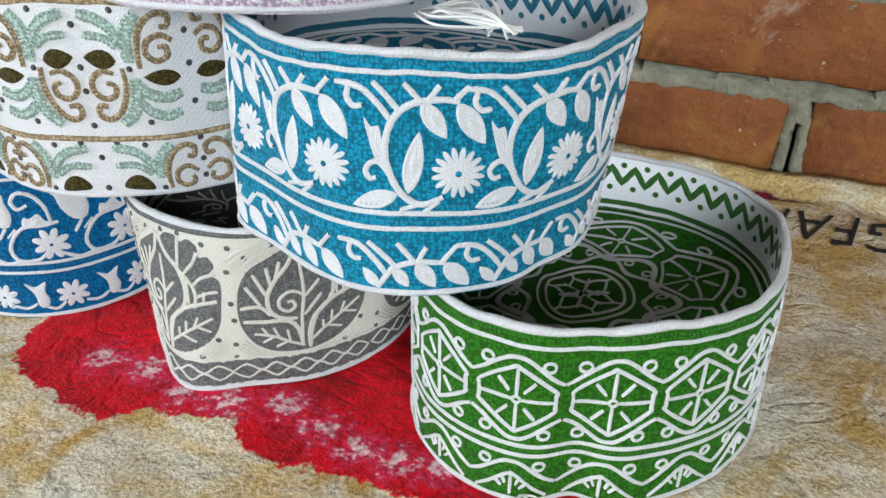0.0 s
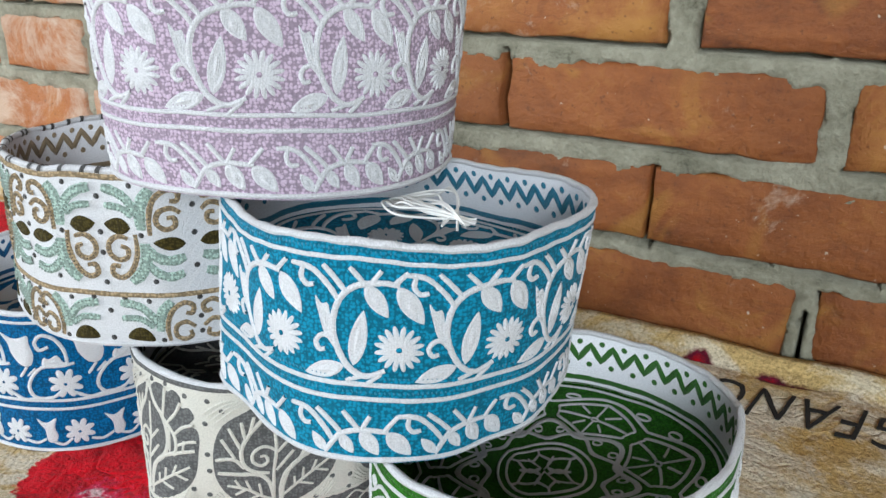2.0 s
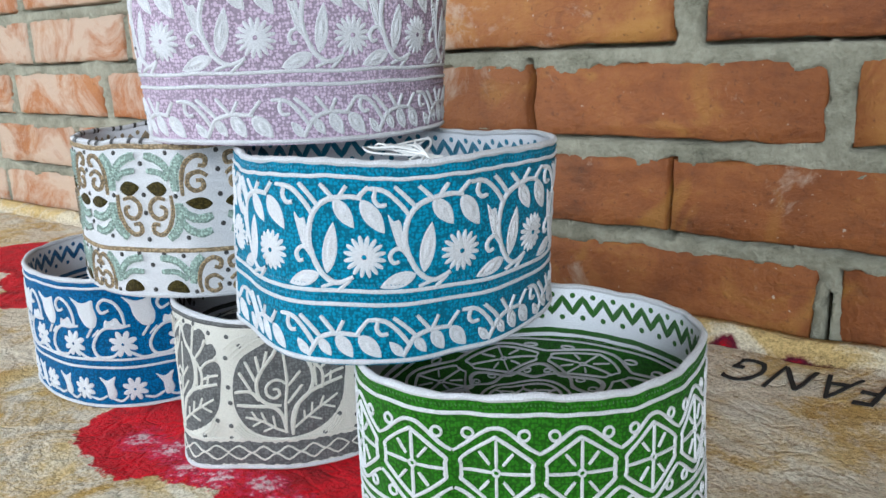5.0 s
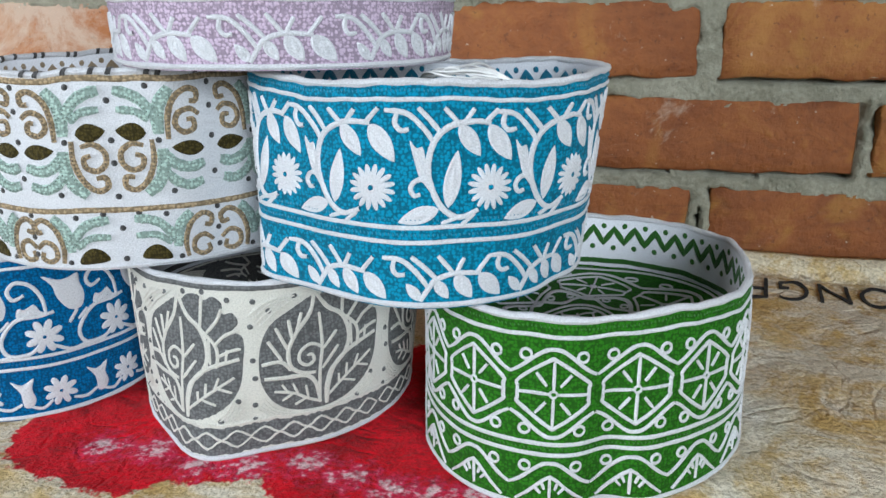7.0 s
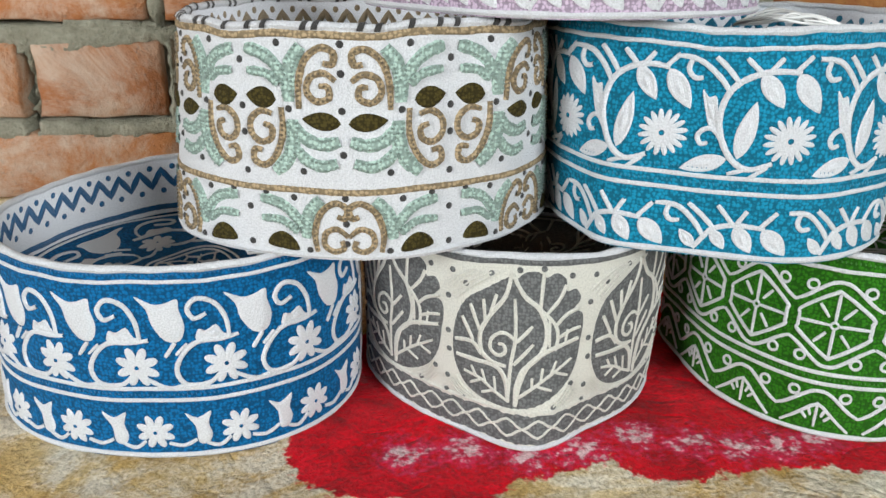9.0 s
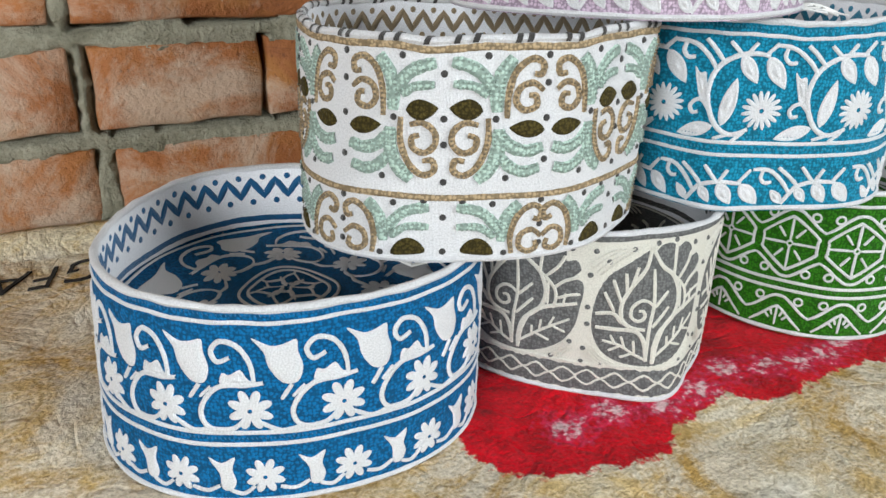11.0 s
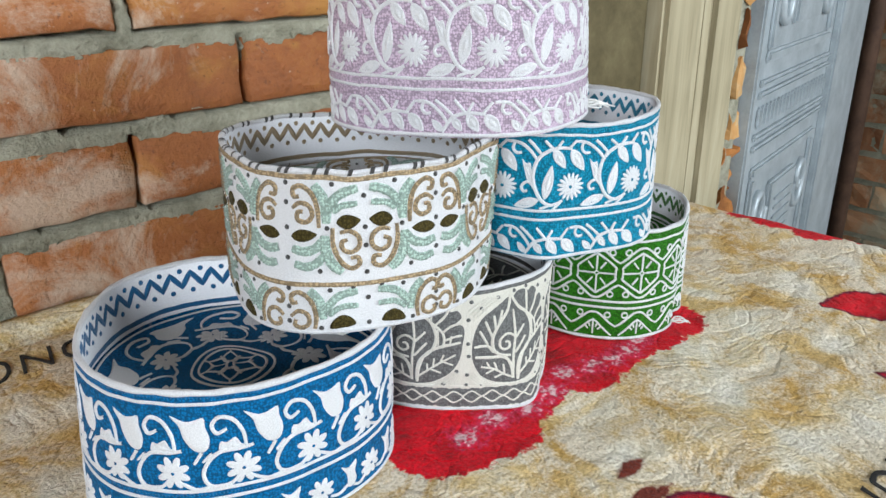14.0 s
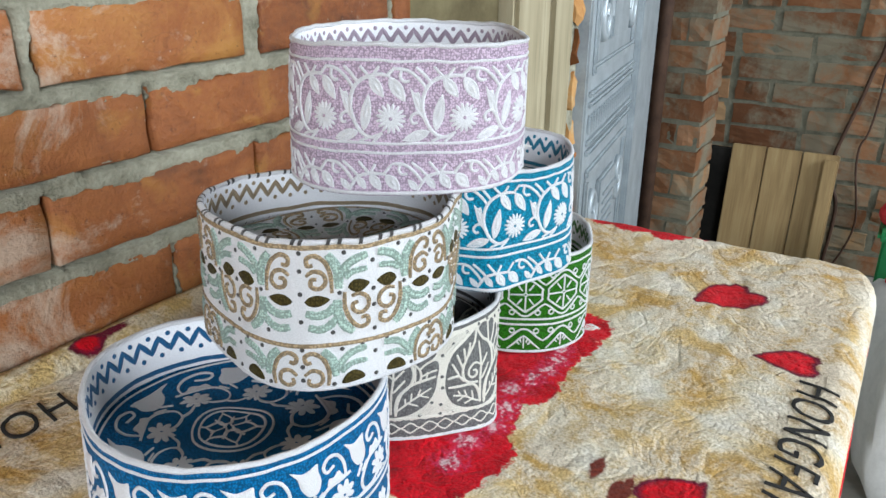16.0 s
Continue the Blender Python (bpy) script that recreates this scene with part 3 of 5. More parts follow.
    if drawn < 38:
        # two scalloped lines between the motifs and the rosette
        for lobes, depth, swing, wide in ((crown_cells, 46.0, 5.5, 1.7), (crown_cells, 53.0, -4.0, 1.4)):
            s = np.linspace(0, cap.round, lobes * 16 + 1)
            sh = Sheet()
            stroke(sh, cap.floor, np.stack([s, depth + swing * np.cos(2 * np.pi * lobes * (s - 10.0) / cap.round)], 1), wide * 2.0, 0.7, 1.0)
            part("crown_line", sh, lines, crown)
    return ob


caps = {
    "green": Cap((165, 278), (87.9, 4.4, 3.6, -2.8, 4.9, 1.3, 0.6, -0.2, -0.3, 0, 0.2), (86.4, 2.5, 1.7, -2.2, 4.8, 0.7, 0.9, -0.3, -1.4, -0.9, -0.3),
                 0.0005, 95, 3, 61, ((-77, 0.15, -8.0, -0.5), (158, 0.22, 5.0, 5.0))),
    "navy": Cap((-189, 304), (90.7, -4.6, -14.7, 2.1, -2.7, -1.3, -1.9, -0.8, 0.4, 0, 0.2), (94.8, 2.0, -5.7, -4.2, 0.2, -1.6, -2.8, -0.8, 0.5, -0.5, 0.3), 0.0005, 95, 5, 60),
    "white": Cap((-18, 287), (81.2, 4.0, 4.0, -2.2, -0.2, -0.7, 0.4, 0.6, -0.2, -0.5, -0.2), (84.7, 6.7, 4.9, -2.1, 1.3, -0.5, 0.7, 0.8, 0.5, 0.1, -0.4),
                 0.0005, 95, 7, 58, ((-90, 0.26, 11.0, -2.0),)),
    "cream": Cap((-90, 287), (91.5, -1.2, 6.3, -0.3, 3.0, 0.4, -2.2, 0.3, 1.6, 0.1, -1.6), (85.2, -3.0, 0.1, 0.2, -1.2, 2.3, -0.8, 0.2, 0.7, -0.2, -0.9),
                 0.0975, 96, 11, 60, ((-46, 0.2, 1.5, 7.9),)),
    "teal": Cap((94, 262), (85.6, -10.2, 14.9, -4.4, -1.4, -1.4, -0.9, 0.4, -0.3, -0.1, -1.0), (82.8, -8.3, 6.9, 6.9, -0.5, -1.4, 3.5, 0, 0, -1.8, -0.3),
                0.0975, 96, 13, 61, ((-149, 0.22, 8.2, 1.7), (-27, 0.22, -4.0, 3.0), (176, 0.15, -1.0, -6.0))),
    "lilac": Cap((2, 282), (88.9, -0.1, 4.1, 1.7, -2.1, -0.2, 1.2, 0.2, -1.5, -0.9, 0), (89.8, 2.1, 2.8, 2.1, 2.1, 1.3, 3.0, 2.5, -1.4, 0.1, -0.4), 0.1965, 99, 17, 62),
}
border = ((89.5, 2.0, m_white), (36.3, 2.1, m_white), (29.8, 2.1, m_white))
embroidered_cap("cap_with_vine_embroidery", "teal blue cap with raised white vine, leaf and flower embroidery", caps["teal"], m_teal, "", m_white,
                (68, 118, 169, 214), vine_pattern, {"white": m_white, "dots": m_teal}, border, m_tealline, m_teal, 6,
                (93.0, 33.0, 39.5), m_tealline)
embroidered_cap("cap_with_vine_embroidery", "pale lilac cap with white vine embroidery on top of the stack", caps["lilac"], m_lilac, "", m_white,
                (37, 85.5, 137, 189, 237, 277), vine_pattern, {"white": m_white, "dots": m_lilac}, border, m_lilacline, m_lilac, 6,
                (93.5, 33.0, 39.5, 26.5), m_lilacline)
embroidered_cap("cap_with_tulip_embroidery", "royal blue cap with white tulips and daisies, standing on the blanket", caps["navy"], m_navy, "", m_white,
                (41, 76, 112.5, 151, 189, 227), tulip_pattern, {"white": m_white, "dots": m_navy}, ((89.5, 1.9, m_white), (37.3, 2.0, m_white), (31.3, 2.0, m_white)),
                m_navyline, m_navy, 7, (92.8, 34.3), m_navyline)
embroidered_cap("cap_with_hexagon_embroidery", "green cap with white hexagon rosettes and wave lines, on the blanket", caps["green"], m_green, "", m_white,
                (92, 130, 169, 206.5), hexagon_pattern, {"white": m_white, "dots": m_white}, ((87.5, 2.0, m_white), (35.0, 2.1, m_white), (29.5, 2.1, m_white)),
                m_greenline, m_green, 7, (91.5, 32.2), m_greenline)
embroidered_cap("cap_with_bloom_embroidery", "ivory cap with large grey leaf blooms and a diamond border", caps["white"], m_ivory, "", m_ivory,
                (41, 111.5, 183), bloom_pattern, {"white": m_ivory, "grey": m_grey, "dots": m_grey},
                ((93.0, 3.2, m_grey), (20.0, 2.2, m_ivory), (10.8, 16.0, m_grey)), m_black, m_grey, 5, (), m_grey)
embroidered_cap("cap_with_scroll_embroidery", "white cap with mint and tan scrolls and dark olive eyelets", caps["cream"], m_white, "", m_brownline,
                (86, 174.5), scroll_pattern, {"tan": m_brown, "mint": m_mint, "olive": m_olive, "dots": m_black},
                ((93.0, 3.2, m_brown), (30.3, 3.0, m_brown)), m_brownline, m_white, 4, (93.0, 30.3), m_umber, True)


# ---------------------------------------------------------------- blanket on the table
X0, X1, Y0, Y1, FLOOR = -1.75, 0.514, -0.052, 0.583, -0.75


def fbm(x, y, z, scale, octaves=3):
    return noise.fractal(Vector((x * scale, y * scale, z * scale)), 1.0, 2.0, octaves)


def blanket_material():
    m, ns, ls, p = material("printed_plush")
    co = ns.new("ShaderNodeTexCoord")
    obj = co.outputs["Object"]

    def tex(scale, detail=3.0, rough=0.55, warp=0.0):
        n = node(ns, "TexNoise", Scale=scale, Detail=detail, Roughness=rough, Distortion=warp)
        ls.new(obj, n.inputs["Vector"])
        return n.outputs[0]

    def field(name):
        a = ns.new("ShaderNodeAttribute")
        a.attribute_name = name
        return a.outputs["Fac"]

    def mask(value, soft):
        r = ns.new("ShaderNodeMapRange")
        r.inputs[1].default_value, r.inputs[2].default_value = -soft, soft
        ls.new(value, r.inputs[0])
        return r.outputs[0]
    fur = tex(420, 4, 0.7)
    jag = calc(ns, ls, "MULTIPLY", calc(ns, ls, "SUBTRACT", tex(170, 4, 0.65), 0.5), 0.020)
    # brushed leaf shapes in tan, sand and greyish white
    vor = node(ns, "TexVoronoi", Scale=17.0, Randomness=1.0)
    wob = node(ns, "TexNoise", Scale=22.0, Detail=4.0)
    ls.new(obj, wob.inputs["Vector"])
    mv = ns.new("ShaderNodeVectorMath")
    mv.operation = "MULTIPLY_ADD"
    mv.inputs[1].default_value = (0.075, 0.055, 0)
    ls.new(wob.outputs["Color"], mv.inputs[0])
    ls.new(obj, mv.inputs[2])
    ls.new(mv.outputs[0], vor.inputs["Vector"])
    sand = ramp(ns, [(0.06, (0.80, 0.75, 0.66)), (0.26, (0.78, 0.68, 0.49)), (0.40, (0.72, 0.52, 0.24)), (0.68, (0.60, 0.37, 0.11))])
    ls.new(calc(ns, ls, "ADD", calc(ns, ls, "MULTIPLY", vor.outputs["Distance"], 0.75), calc(ns, ls, "MULTIPLY", calc(ns, ls, "SUBTRACT", tex(9, 4, 0.6, 0.6), 0.40), 0.9)), sand.inputs[0])
    wash = ramp(ns, [(0.40, (0, 0, 0)), (0.56, (1, 1, 1))])
    feather = calc(ns, ls, "ADD", calc(ns, ls, "MULTIPLY", calc(ns, ls, "SUBTRACT", fur, 0.5), 0.22), calc(ns, ls, "MULTIPLY", calc(ns, ls, "SUBTRACT", tex(75, 5, 0.7, 0.5), 0.5), 0.30))
    ls.new(calc(ns, ls, "ADD", tex(15, 5, 0.65, 1.1), feather), wash.inputs[0])
    base = mixer(ns, ls, calc(ns, ls, "MULTIPLY", wash.outputs[0], 0.72), sand.outputs[0], (0.85, 0.795, 0.685))
    base = mixer(ns, ls, mask(field("hem_band"), 0.004), base, mixer(ns, ls, wash.outputs[0], (0.70, 0.50, 0.21), (0.80, 0.70, 0.50)))
    red = ramp(ns, [(0.30, (0.34, 0.001, 0.006)), (0.5, (0.70, 0.002, 0.012)), (0.75, (0.82, 0.008, 0.024))])
    ls.new(tex(34, 5, 0.65, 0.8), red.inputs[0])
    spots = mixer(ns, ls, mask(calc(ns, ls, "ADD", field("petal_white"), calc(ns, ls, "MULTIPLY", jag, 2.2)), 0.003), (0.72, 0.04, 0.12), (0.86, 0.58, 0.60))
    pink = mask(calc(ns, ls, "ADD", field("petal_pink"), calc(ns, ls, "MULTIPLY", jag, 2.4)), 0.005)
    rose = mixer(ns, ls, pink, red.outputs[0], spots)
    col = mixer(ns, ls, mask(calc(ns, ls, "ADD", field("rose"), jag), 0.0012), base, rose)
    small = calc(ns, ls, "ADD", field("heart"), calc(ns, ls, "MULTIPLY", jag, 0.25))
    heart = mixer(ns, ls, mask(calc(ns, ls, "SUBTRACT", small, 0.0035), 0.0015), (0.16, 0.008, 0.03), red.outputs[0])
    col = mixer(ns, ls, mask(small, 0.001), col, heart)
    twig = calc(ns, ls, "ADD", field("twig"), calc(ns, ls, "MULTIPLY", jag, 0.25))
    col = mixer(ns, ls, mask(twig, 0.001), col, (0.19, 0.035, 0.02))
    # tiny shadows between the fibres of the pile, multiplied into the colour
    nap = ramp(ns, [(0.34, (0.62, 0.60, 0.56)), (0.58, (1.0, 1.0, 1.0))])
    ls.new(fur, nap.inputs[0])
    col = mixer(ns, ls, 1.0, col, nap.outputs[0], "MULTIPLY")
    ls.new(col, p.inputs["Base Color"])
    p.inputs["Roughness"].default_value = 0.95
    p.inputs["Specular IOR Level"].default_value = 0.08
    p.inputs["Sheen Weight"].default_value = 0.06
    p.inputs["Sheen Roughness"].default_value = 0.5
    total = calc(ns, ls, "ADD", fur, calc(ns, ls, "ADD", calc(ns, ls, "MULTIPLY", tex(130, 4, 0.6), 1.5), calc(ns, ls, "ADD", calc(ns, ls, "MULTIPLY", tex(38, 3, 0.5, 0.2), 2.2), calc(ns, ls, "MULTIPLY", calc(ns, ls, "MINIMUM", calc(ns, ls, "MULTIPLY", calc(ns, ls, "ABSOLUTE", calc(ns, ls, "SUBTRACT", tex(11, 3, 0.5, 1.5), 0.5)), 22.0), 1.0), 0.55))))
    b = node(ns, "Bump", Strength=0.85, Distance=0.0026)
    ls.new(total, b.inputs["Height"])
    ls.new(b.outputs[0], p.inputs["Normal"])
    return m


def round_edge(d, r):
    """Height lost and reach gained over a rounded edge, d past its start."""
    a = min(d / r, math.pi / 2)
    return r * math.sin(a), r * (1 - math.cos(a)) + max(0.0, d - r * math.pi / 2)


def blanket_point(x, y):
    """x, y as laid out flat; beyond the table's edges the cloth hangs down."""
    r = 0.022
    z, px, py = 0.0, x, y
    if x > X1 - r:
        reach, fall = round_edge(x - (X1 - r), r)
        px, z = X1 - r + reach, z - fall
    if y < Y0 + r:
        reach, fall = round_edge(Y0 + r - y, r)
        py, z = Y0 + r - reach, z - fall
    if x > X1 - 0.09 and y < Y0 + 0.09:  # the rounded table corner
        cx, cy = X1 - 0.09, Y0 + 0.09
        k = math.hypot(px - cx, py - cy)
        lim = 0.09 if k > 0.09 else k
        px, py = cx + (px - cx) * lim / max(k, 1e-6), cy + (py - cy) * lim / max(k, 1e-6)
    flat = 1.0 if z > -0.002 else 0.3
    z += flat * (0.0022 * fbm(x, y, 0, 14) + 0.0011 * fbm(x, y, 3, 55))
    # long soft creases
    z -= flat * 0.0022 * math.exp(-((y - 0.055 - 0.05 * math.sin(x * 7) - 0.02 * math.sin(x * 19)) / 0.0035) ** 2) * (x > 0.1)
    z -= flat * 0.0018 * math.exp(-((y + 0.4 * x - 0.27 - 0.03 * math.sin(x * 11)) / 0.004) ** 2) * (x > 0.22)
    z -= flat * 0.0018 * math.exp(-((y - 0.3 * x - 0.0 - 0.03 * math.sin(x * 13)) / 0.004) ** 2) * (x > 0.12)
    # the hem turned over along the wall
    up = y - 0.556 - 0.004 * math.sin(x * 9)
    if up > 0:
        z += 0.013 * min(1.0, (up / 0.014)) ** 0.5
    elif up > -0.006:
        z -= 0.002
    if z < -0.05:
        px += 0.012 * math.sin(y * 26) * min(1, -z * 3)
        py += 0.012 * math.sin(x * 24) * min(1, -z * 3)
    return px, py, z


def petal_field(x, y, discs):
    return max(r - math.hypot((x - cx) / sx, y - cy) * 1.0 for cx, cy, r, sx in discs)


def rose_discs():
    d = []
    # a wide rose under the caps, edged with scallops
    for cx, cy, r in ((-0.098, 0.205, 0.044), (-0.066, 0.188, 0.034), (-0.030, 0.199, 0.028), (-0.012, 0.206, 0.032), (0.040, 0.197, 0.034), (0.068, 0.200, 0.033),
                      (0.098, 0.203, 0.035), (0.132, 0.193, 0.031), (0.166, 0.196, 0.034), (0.0, 0.275, 0.085), (0.1, 0.285, 0.08), (-0.09, 0.26, 0.06)):
        d.append((cx, cy, r, 1.0))
    for cx, cy, r in ((-0.52, 0.40, 0.085), (-0.60, 0.45, 0.10), (-0.45, 0.40, 0.07), (-0.47, 0.33, 0.05), (-0.68, 0.40, 0.07)):
        d.append((cx, cy, r, 1.0))
    d += [(0.500, 0.196, 0.030, 1.3), (0.503, 0.246, 0.032, 1.2), (0.515, 0.156, 0.024, 1.2), (0.502, 0.288, 0.022, 1.2)]
    d += [(0.20, -0.125, 0.03, 3.0), (0.36, -0.12, 0.02, 3.0), (0.05, -0.13, 0.03, 2.0)]
    return d


def heart_value(x, y, cx, cy, size, turn):
    a = radians(turn)
    u, v = (x - cx) / size, (y - cy) / size
    u, v = u * math.cos(a) + v * math.sin(a), -u * math.sin(a) + v * math.cos(a)
    u *= 1.12
    q = u * u + (v - 0.75 * math.sqrt(abs(u))) ** 2
    return (1.0 - math.sqrt(q)) * size * 0.7


def make_blanket():
    ob = thing("blanket", "cream and tan plush blanket printed with red roses, covering the table", "blanket")
    step = 0.0065
    xs = np.concatenate([np.arange(X0, -0.75, 0.02), np.arange(-0.75, X1 + 0.25, step)])
    ys = np.arange(Y0 - 0.30, Y1, step)
    roses = rose_discs()
    petals = [(0.243, 0.550, 0.006, 2.4), (0.262, 0.549, 0.004, 4.0), (0.186, 0.553, 0.006, 2.0), (-0.128, 0.560, 0.011, 1.6), (-0.10, 0.563, 0.005, 5.0)]
    spots = [(-0.085 + 0.028 * i, 0.194 - 0.004 * (i % 2) + 0.006 * math.sin(i * 2.1), 0.0085) for i in range(5)] + \
            [(0.052 + 0.021 * i, 0.192 - 0.006 * math.sin(i), 0.0075) for i in range(6)] + [(-0.5 + 0.03 * i, 0.36 + 0.01 * math.sin(i * 2), 0.008) for i in range(4)]
    v, rose, pink, white, heart, twig, hem = [], [], [], [], [], [], []
    for y in ys:
        for x in xs:
            v.append(blanket_point(float(x), float(y)))
            hem.append(y - 0.556 - 0.004 * math.sin(x * 9))
            px, py = float(x) - 0.008, float(y) - 0.005
            rose.append(petal_field(px, py, roses))
            near = max(r - math.hypot(px - cx, py - cy) for cx, cy, r in spots)
            white.append(near - 0.003)
            pink.append(near + 0.003)
            heart.append(max(heart_value(px, py, 0.315, 0.094, 0.037, 230), heart_value(px, py, 0.206, 0.013, 0.026, 184), heart_value(px, py, -0.028, 0.036, 0.026, 60), petal_field(px, py, petals)))
            t1 = 0.0028 - abs((py - 0.078) + 0.35 * (px + 0.055)) if -0.10 < px < -0.03 else -0.02
            t2 = 0.008 - math.hypot((px + 0.052) / 1.8, py - 0.075)
            t3 = 0.006 - math.hypot((px + 0.035) / 2.2, py - 0.098)
            twig.append(max(t1, t2, t3))
    me = bpy.data.meshes.new("cloth")
    n, k = len(xs), len(ys)
    me.from_pydata(v, [], [(r * n + i, r * n + i + 1, (r + 1) * n + i + 1, (r + 1) * n + i) for r in range(k - 1) for i in range(n - 1)])
    for name, values in (("rose", rose), ("petal_pink", pink), ("petal_white", white), ("heart", heart), ("twig", twig), ("hem_band", hem)):
        me.attributes.new(name, "FLOAT", "POINT").data.foreach_set("value", np.array(values, dtype=np.float32))
    me.polygons.foreach_set("use_smooth", [True] * len(me.polygons))
    me.materials.append(blanket_material())
    cloth = new("cloth", me)
    cloth.parent = ob
    mod = cloth.modifiers.new("thickness", "SOLIDIFY")
    mod.thickness, mod.offset = 0.004, -1
    ink, ns, ls, p = material("black_print")
    p.inputs["Roughness"].default_value = 0.95
    nz = node(ns, "TexNoise", Scale=400.0, Detail=4.0)
    co = ns.new("ShaderNodeTexCoord")
    ls.new(co.outputs["Object"], nz.inputs["Vector"])
    r = ramp(ns, [(0.3, (0.005, 0.005, 0.005)), (0.75, (0.022, 0.020, 0.018))])
    ls.new(nz.outputs[0], r.inputs[0])
    ls.new(r.outputs[0], p.inputs["Base Color"])
    for x, y, turn, wide, high in ((0.447, 0.535, 180, 0.76, 1.28), (-0.171, 0.528, 180, 0.76, 1.1), (0.187, -0.004, 180, 0.76, 1.0)):
        cu = bpy.data.curves.new("lettering", "FONT")
        cu.body, cu.size, cu.shear, cu.space_character, cu.extrude, cu.offset = "HONGFANG", 0.050, 0.30, 1.12, 0.0012, -0.0005
        tmp = bpy.data.objects.new("lettering", cu)
        scene.collection.objects.link(tmp)
        bpy.context.view_layer.update()
        letters = bpy.data.meshes.new_from_object(tmp.evaluated_get(bpy.context.evaluated_depsgraph_get()))
        bpy.data.objects.remove(tmp)
        letters.name = "lettering"
        m = pose(x, y, 0, 0, 0, turn)
        bm = bmesh.new()
        bm.from_mesh(letters)
        bmesh.ops.triangulate(bm, faces=bm.faces)
        bmesh.ops.subdivide_edges(bm, edges=[e for e in bm.edges if e.calc_length() > 0.012], cuts=2)
        for w in bm.verts:
            q = m @ Vector((w.co.x * wide, w.co.y * high, w.co.z))
            j = 0.0006
            q.x, q.y = q.x + j * noise.noise(q * 300), q.y + j * noise.noise(q * 300 + Vector((9, 3, 1)))
            bx, by, bz = blanket_point(q.x, q.y)
            w.co = (bx, by, bz + 0.0009 + w.co.z * 0.4)
        bm.to_mesh(letters)
        bm.free()
        letters.materials.clear()
        letters.materials.append(ink)
        t = new("lettering", letters)
        t.parent = ob
        tagged(t, "black printed lettering")
    return ob


make_blanket()


# ---------------------------------------------------------------- boxes and plain materials
def rough_material(name, stops, scale, bump, rough=0.9, fine=8.0, warp=0.3, per_object=0.0, dist=0.003):
    m, ns, ls, p = material(name)
    co = ns.new("ShaderNodeTexCoord")
    a = node(ns, "TexNoise", Scale=scale, Detail=6.0, Roughness=0.62, Distortion=warp)
    b = node(ns, "TexNoise", Scale=scale * fine, Detail=5.0, Roughness=0.7)
    for n in (a, b):
        ls.new(co.outputs["Object"], n.inputs["Vector"])
    v = calc(ns, ls, "ADD", calc(ns, ls, "MULTIPLY", a.outputs[0], 0.7), calc(ns, ls, "MULTIPLY", b.outputs[0], 0.3))
    if per_object:
        info = ns.new("ShaderNodeObjectInfo")
        v = calc(ns, ls, "ADD", v, calc(ns, ls, "MULTIPLY", calc(ns, ls, "SUBTRACT", info.outputs["Random"], 0.5), per_object))
    r = ramp(ns, stops)
    ls.new(v, r.inputs[0])
    ls.new(r.outputs[0], p.inputs["Base Color"])
    p.inputs["Roughness"].default_value = rough
    p.inputs["Specular IOR Level"].default_value = 0.2
    bu = node(ns, "Bump", Strength=bump, Distance=dist)
    ls.new(calc(ns, ls, "ADD", a.outputs[0], b.outputs[0]), bu.inputs["Height"])
    ls.new(bu.outputs[0], p.inputs["Normal"])
    return m, ns, ls, p, r


def box_mesh(name, size, mat, bevel=0.002, cuts=0, wobble=0.0, seed=0):
    bm = bmesh.new()
    bmesh.ops.create_cube(bm, size=1)
    for w in bm.verts:
        w.co = Vector((w.co.x * size[0], w.co.y * size[1], w.co.z * size[2]))
    if cuts:
        bmesh.ops.subdivide_edges(bm, edges=bm.edges[:], cuts=cuts, use_grid_fill=True)
    if wobble:
        for w in bm.verts:
            w.co += Vector((noise.noise(w.co * 30 + Vector((seed, 0, 0))), noise.noise(w.co * 30 + Vector((0, seed, 5))), noise.noise(w.co * 30 + Vector((3, 1, seed))))) * wobble
    if bevel and not cuts:
        bmesh.ops.bevel(bm, geom=bm.edges[:], offset=bevel, segments=2, affect="EDGES")
    me = bpy.data.meshes.new(name)
    bm.to_mesh(me)
    bm.free()
    me.materials.append(mat)
    return me


def put(name, me, at, turn=(0, 0, 0), parent=None):
    ob = new(name, me)
    ob.matrix_world = pose(*at, *turn)
    if parent:
        ob.parent = parent
        ob.matrix_parent_inverse = parent.matrix_world.inverted() if parent.matrix_world != Matrix() else Matrix()
    return ob


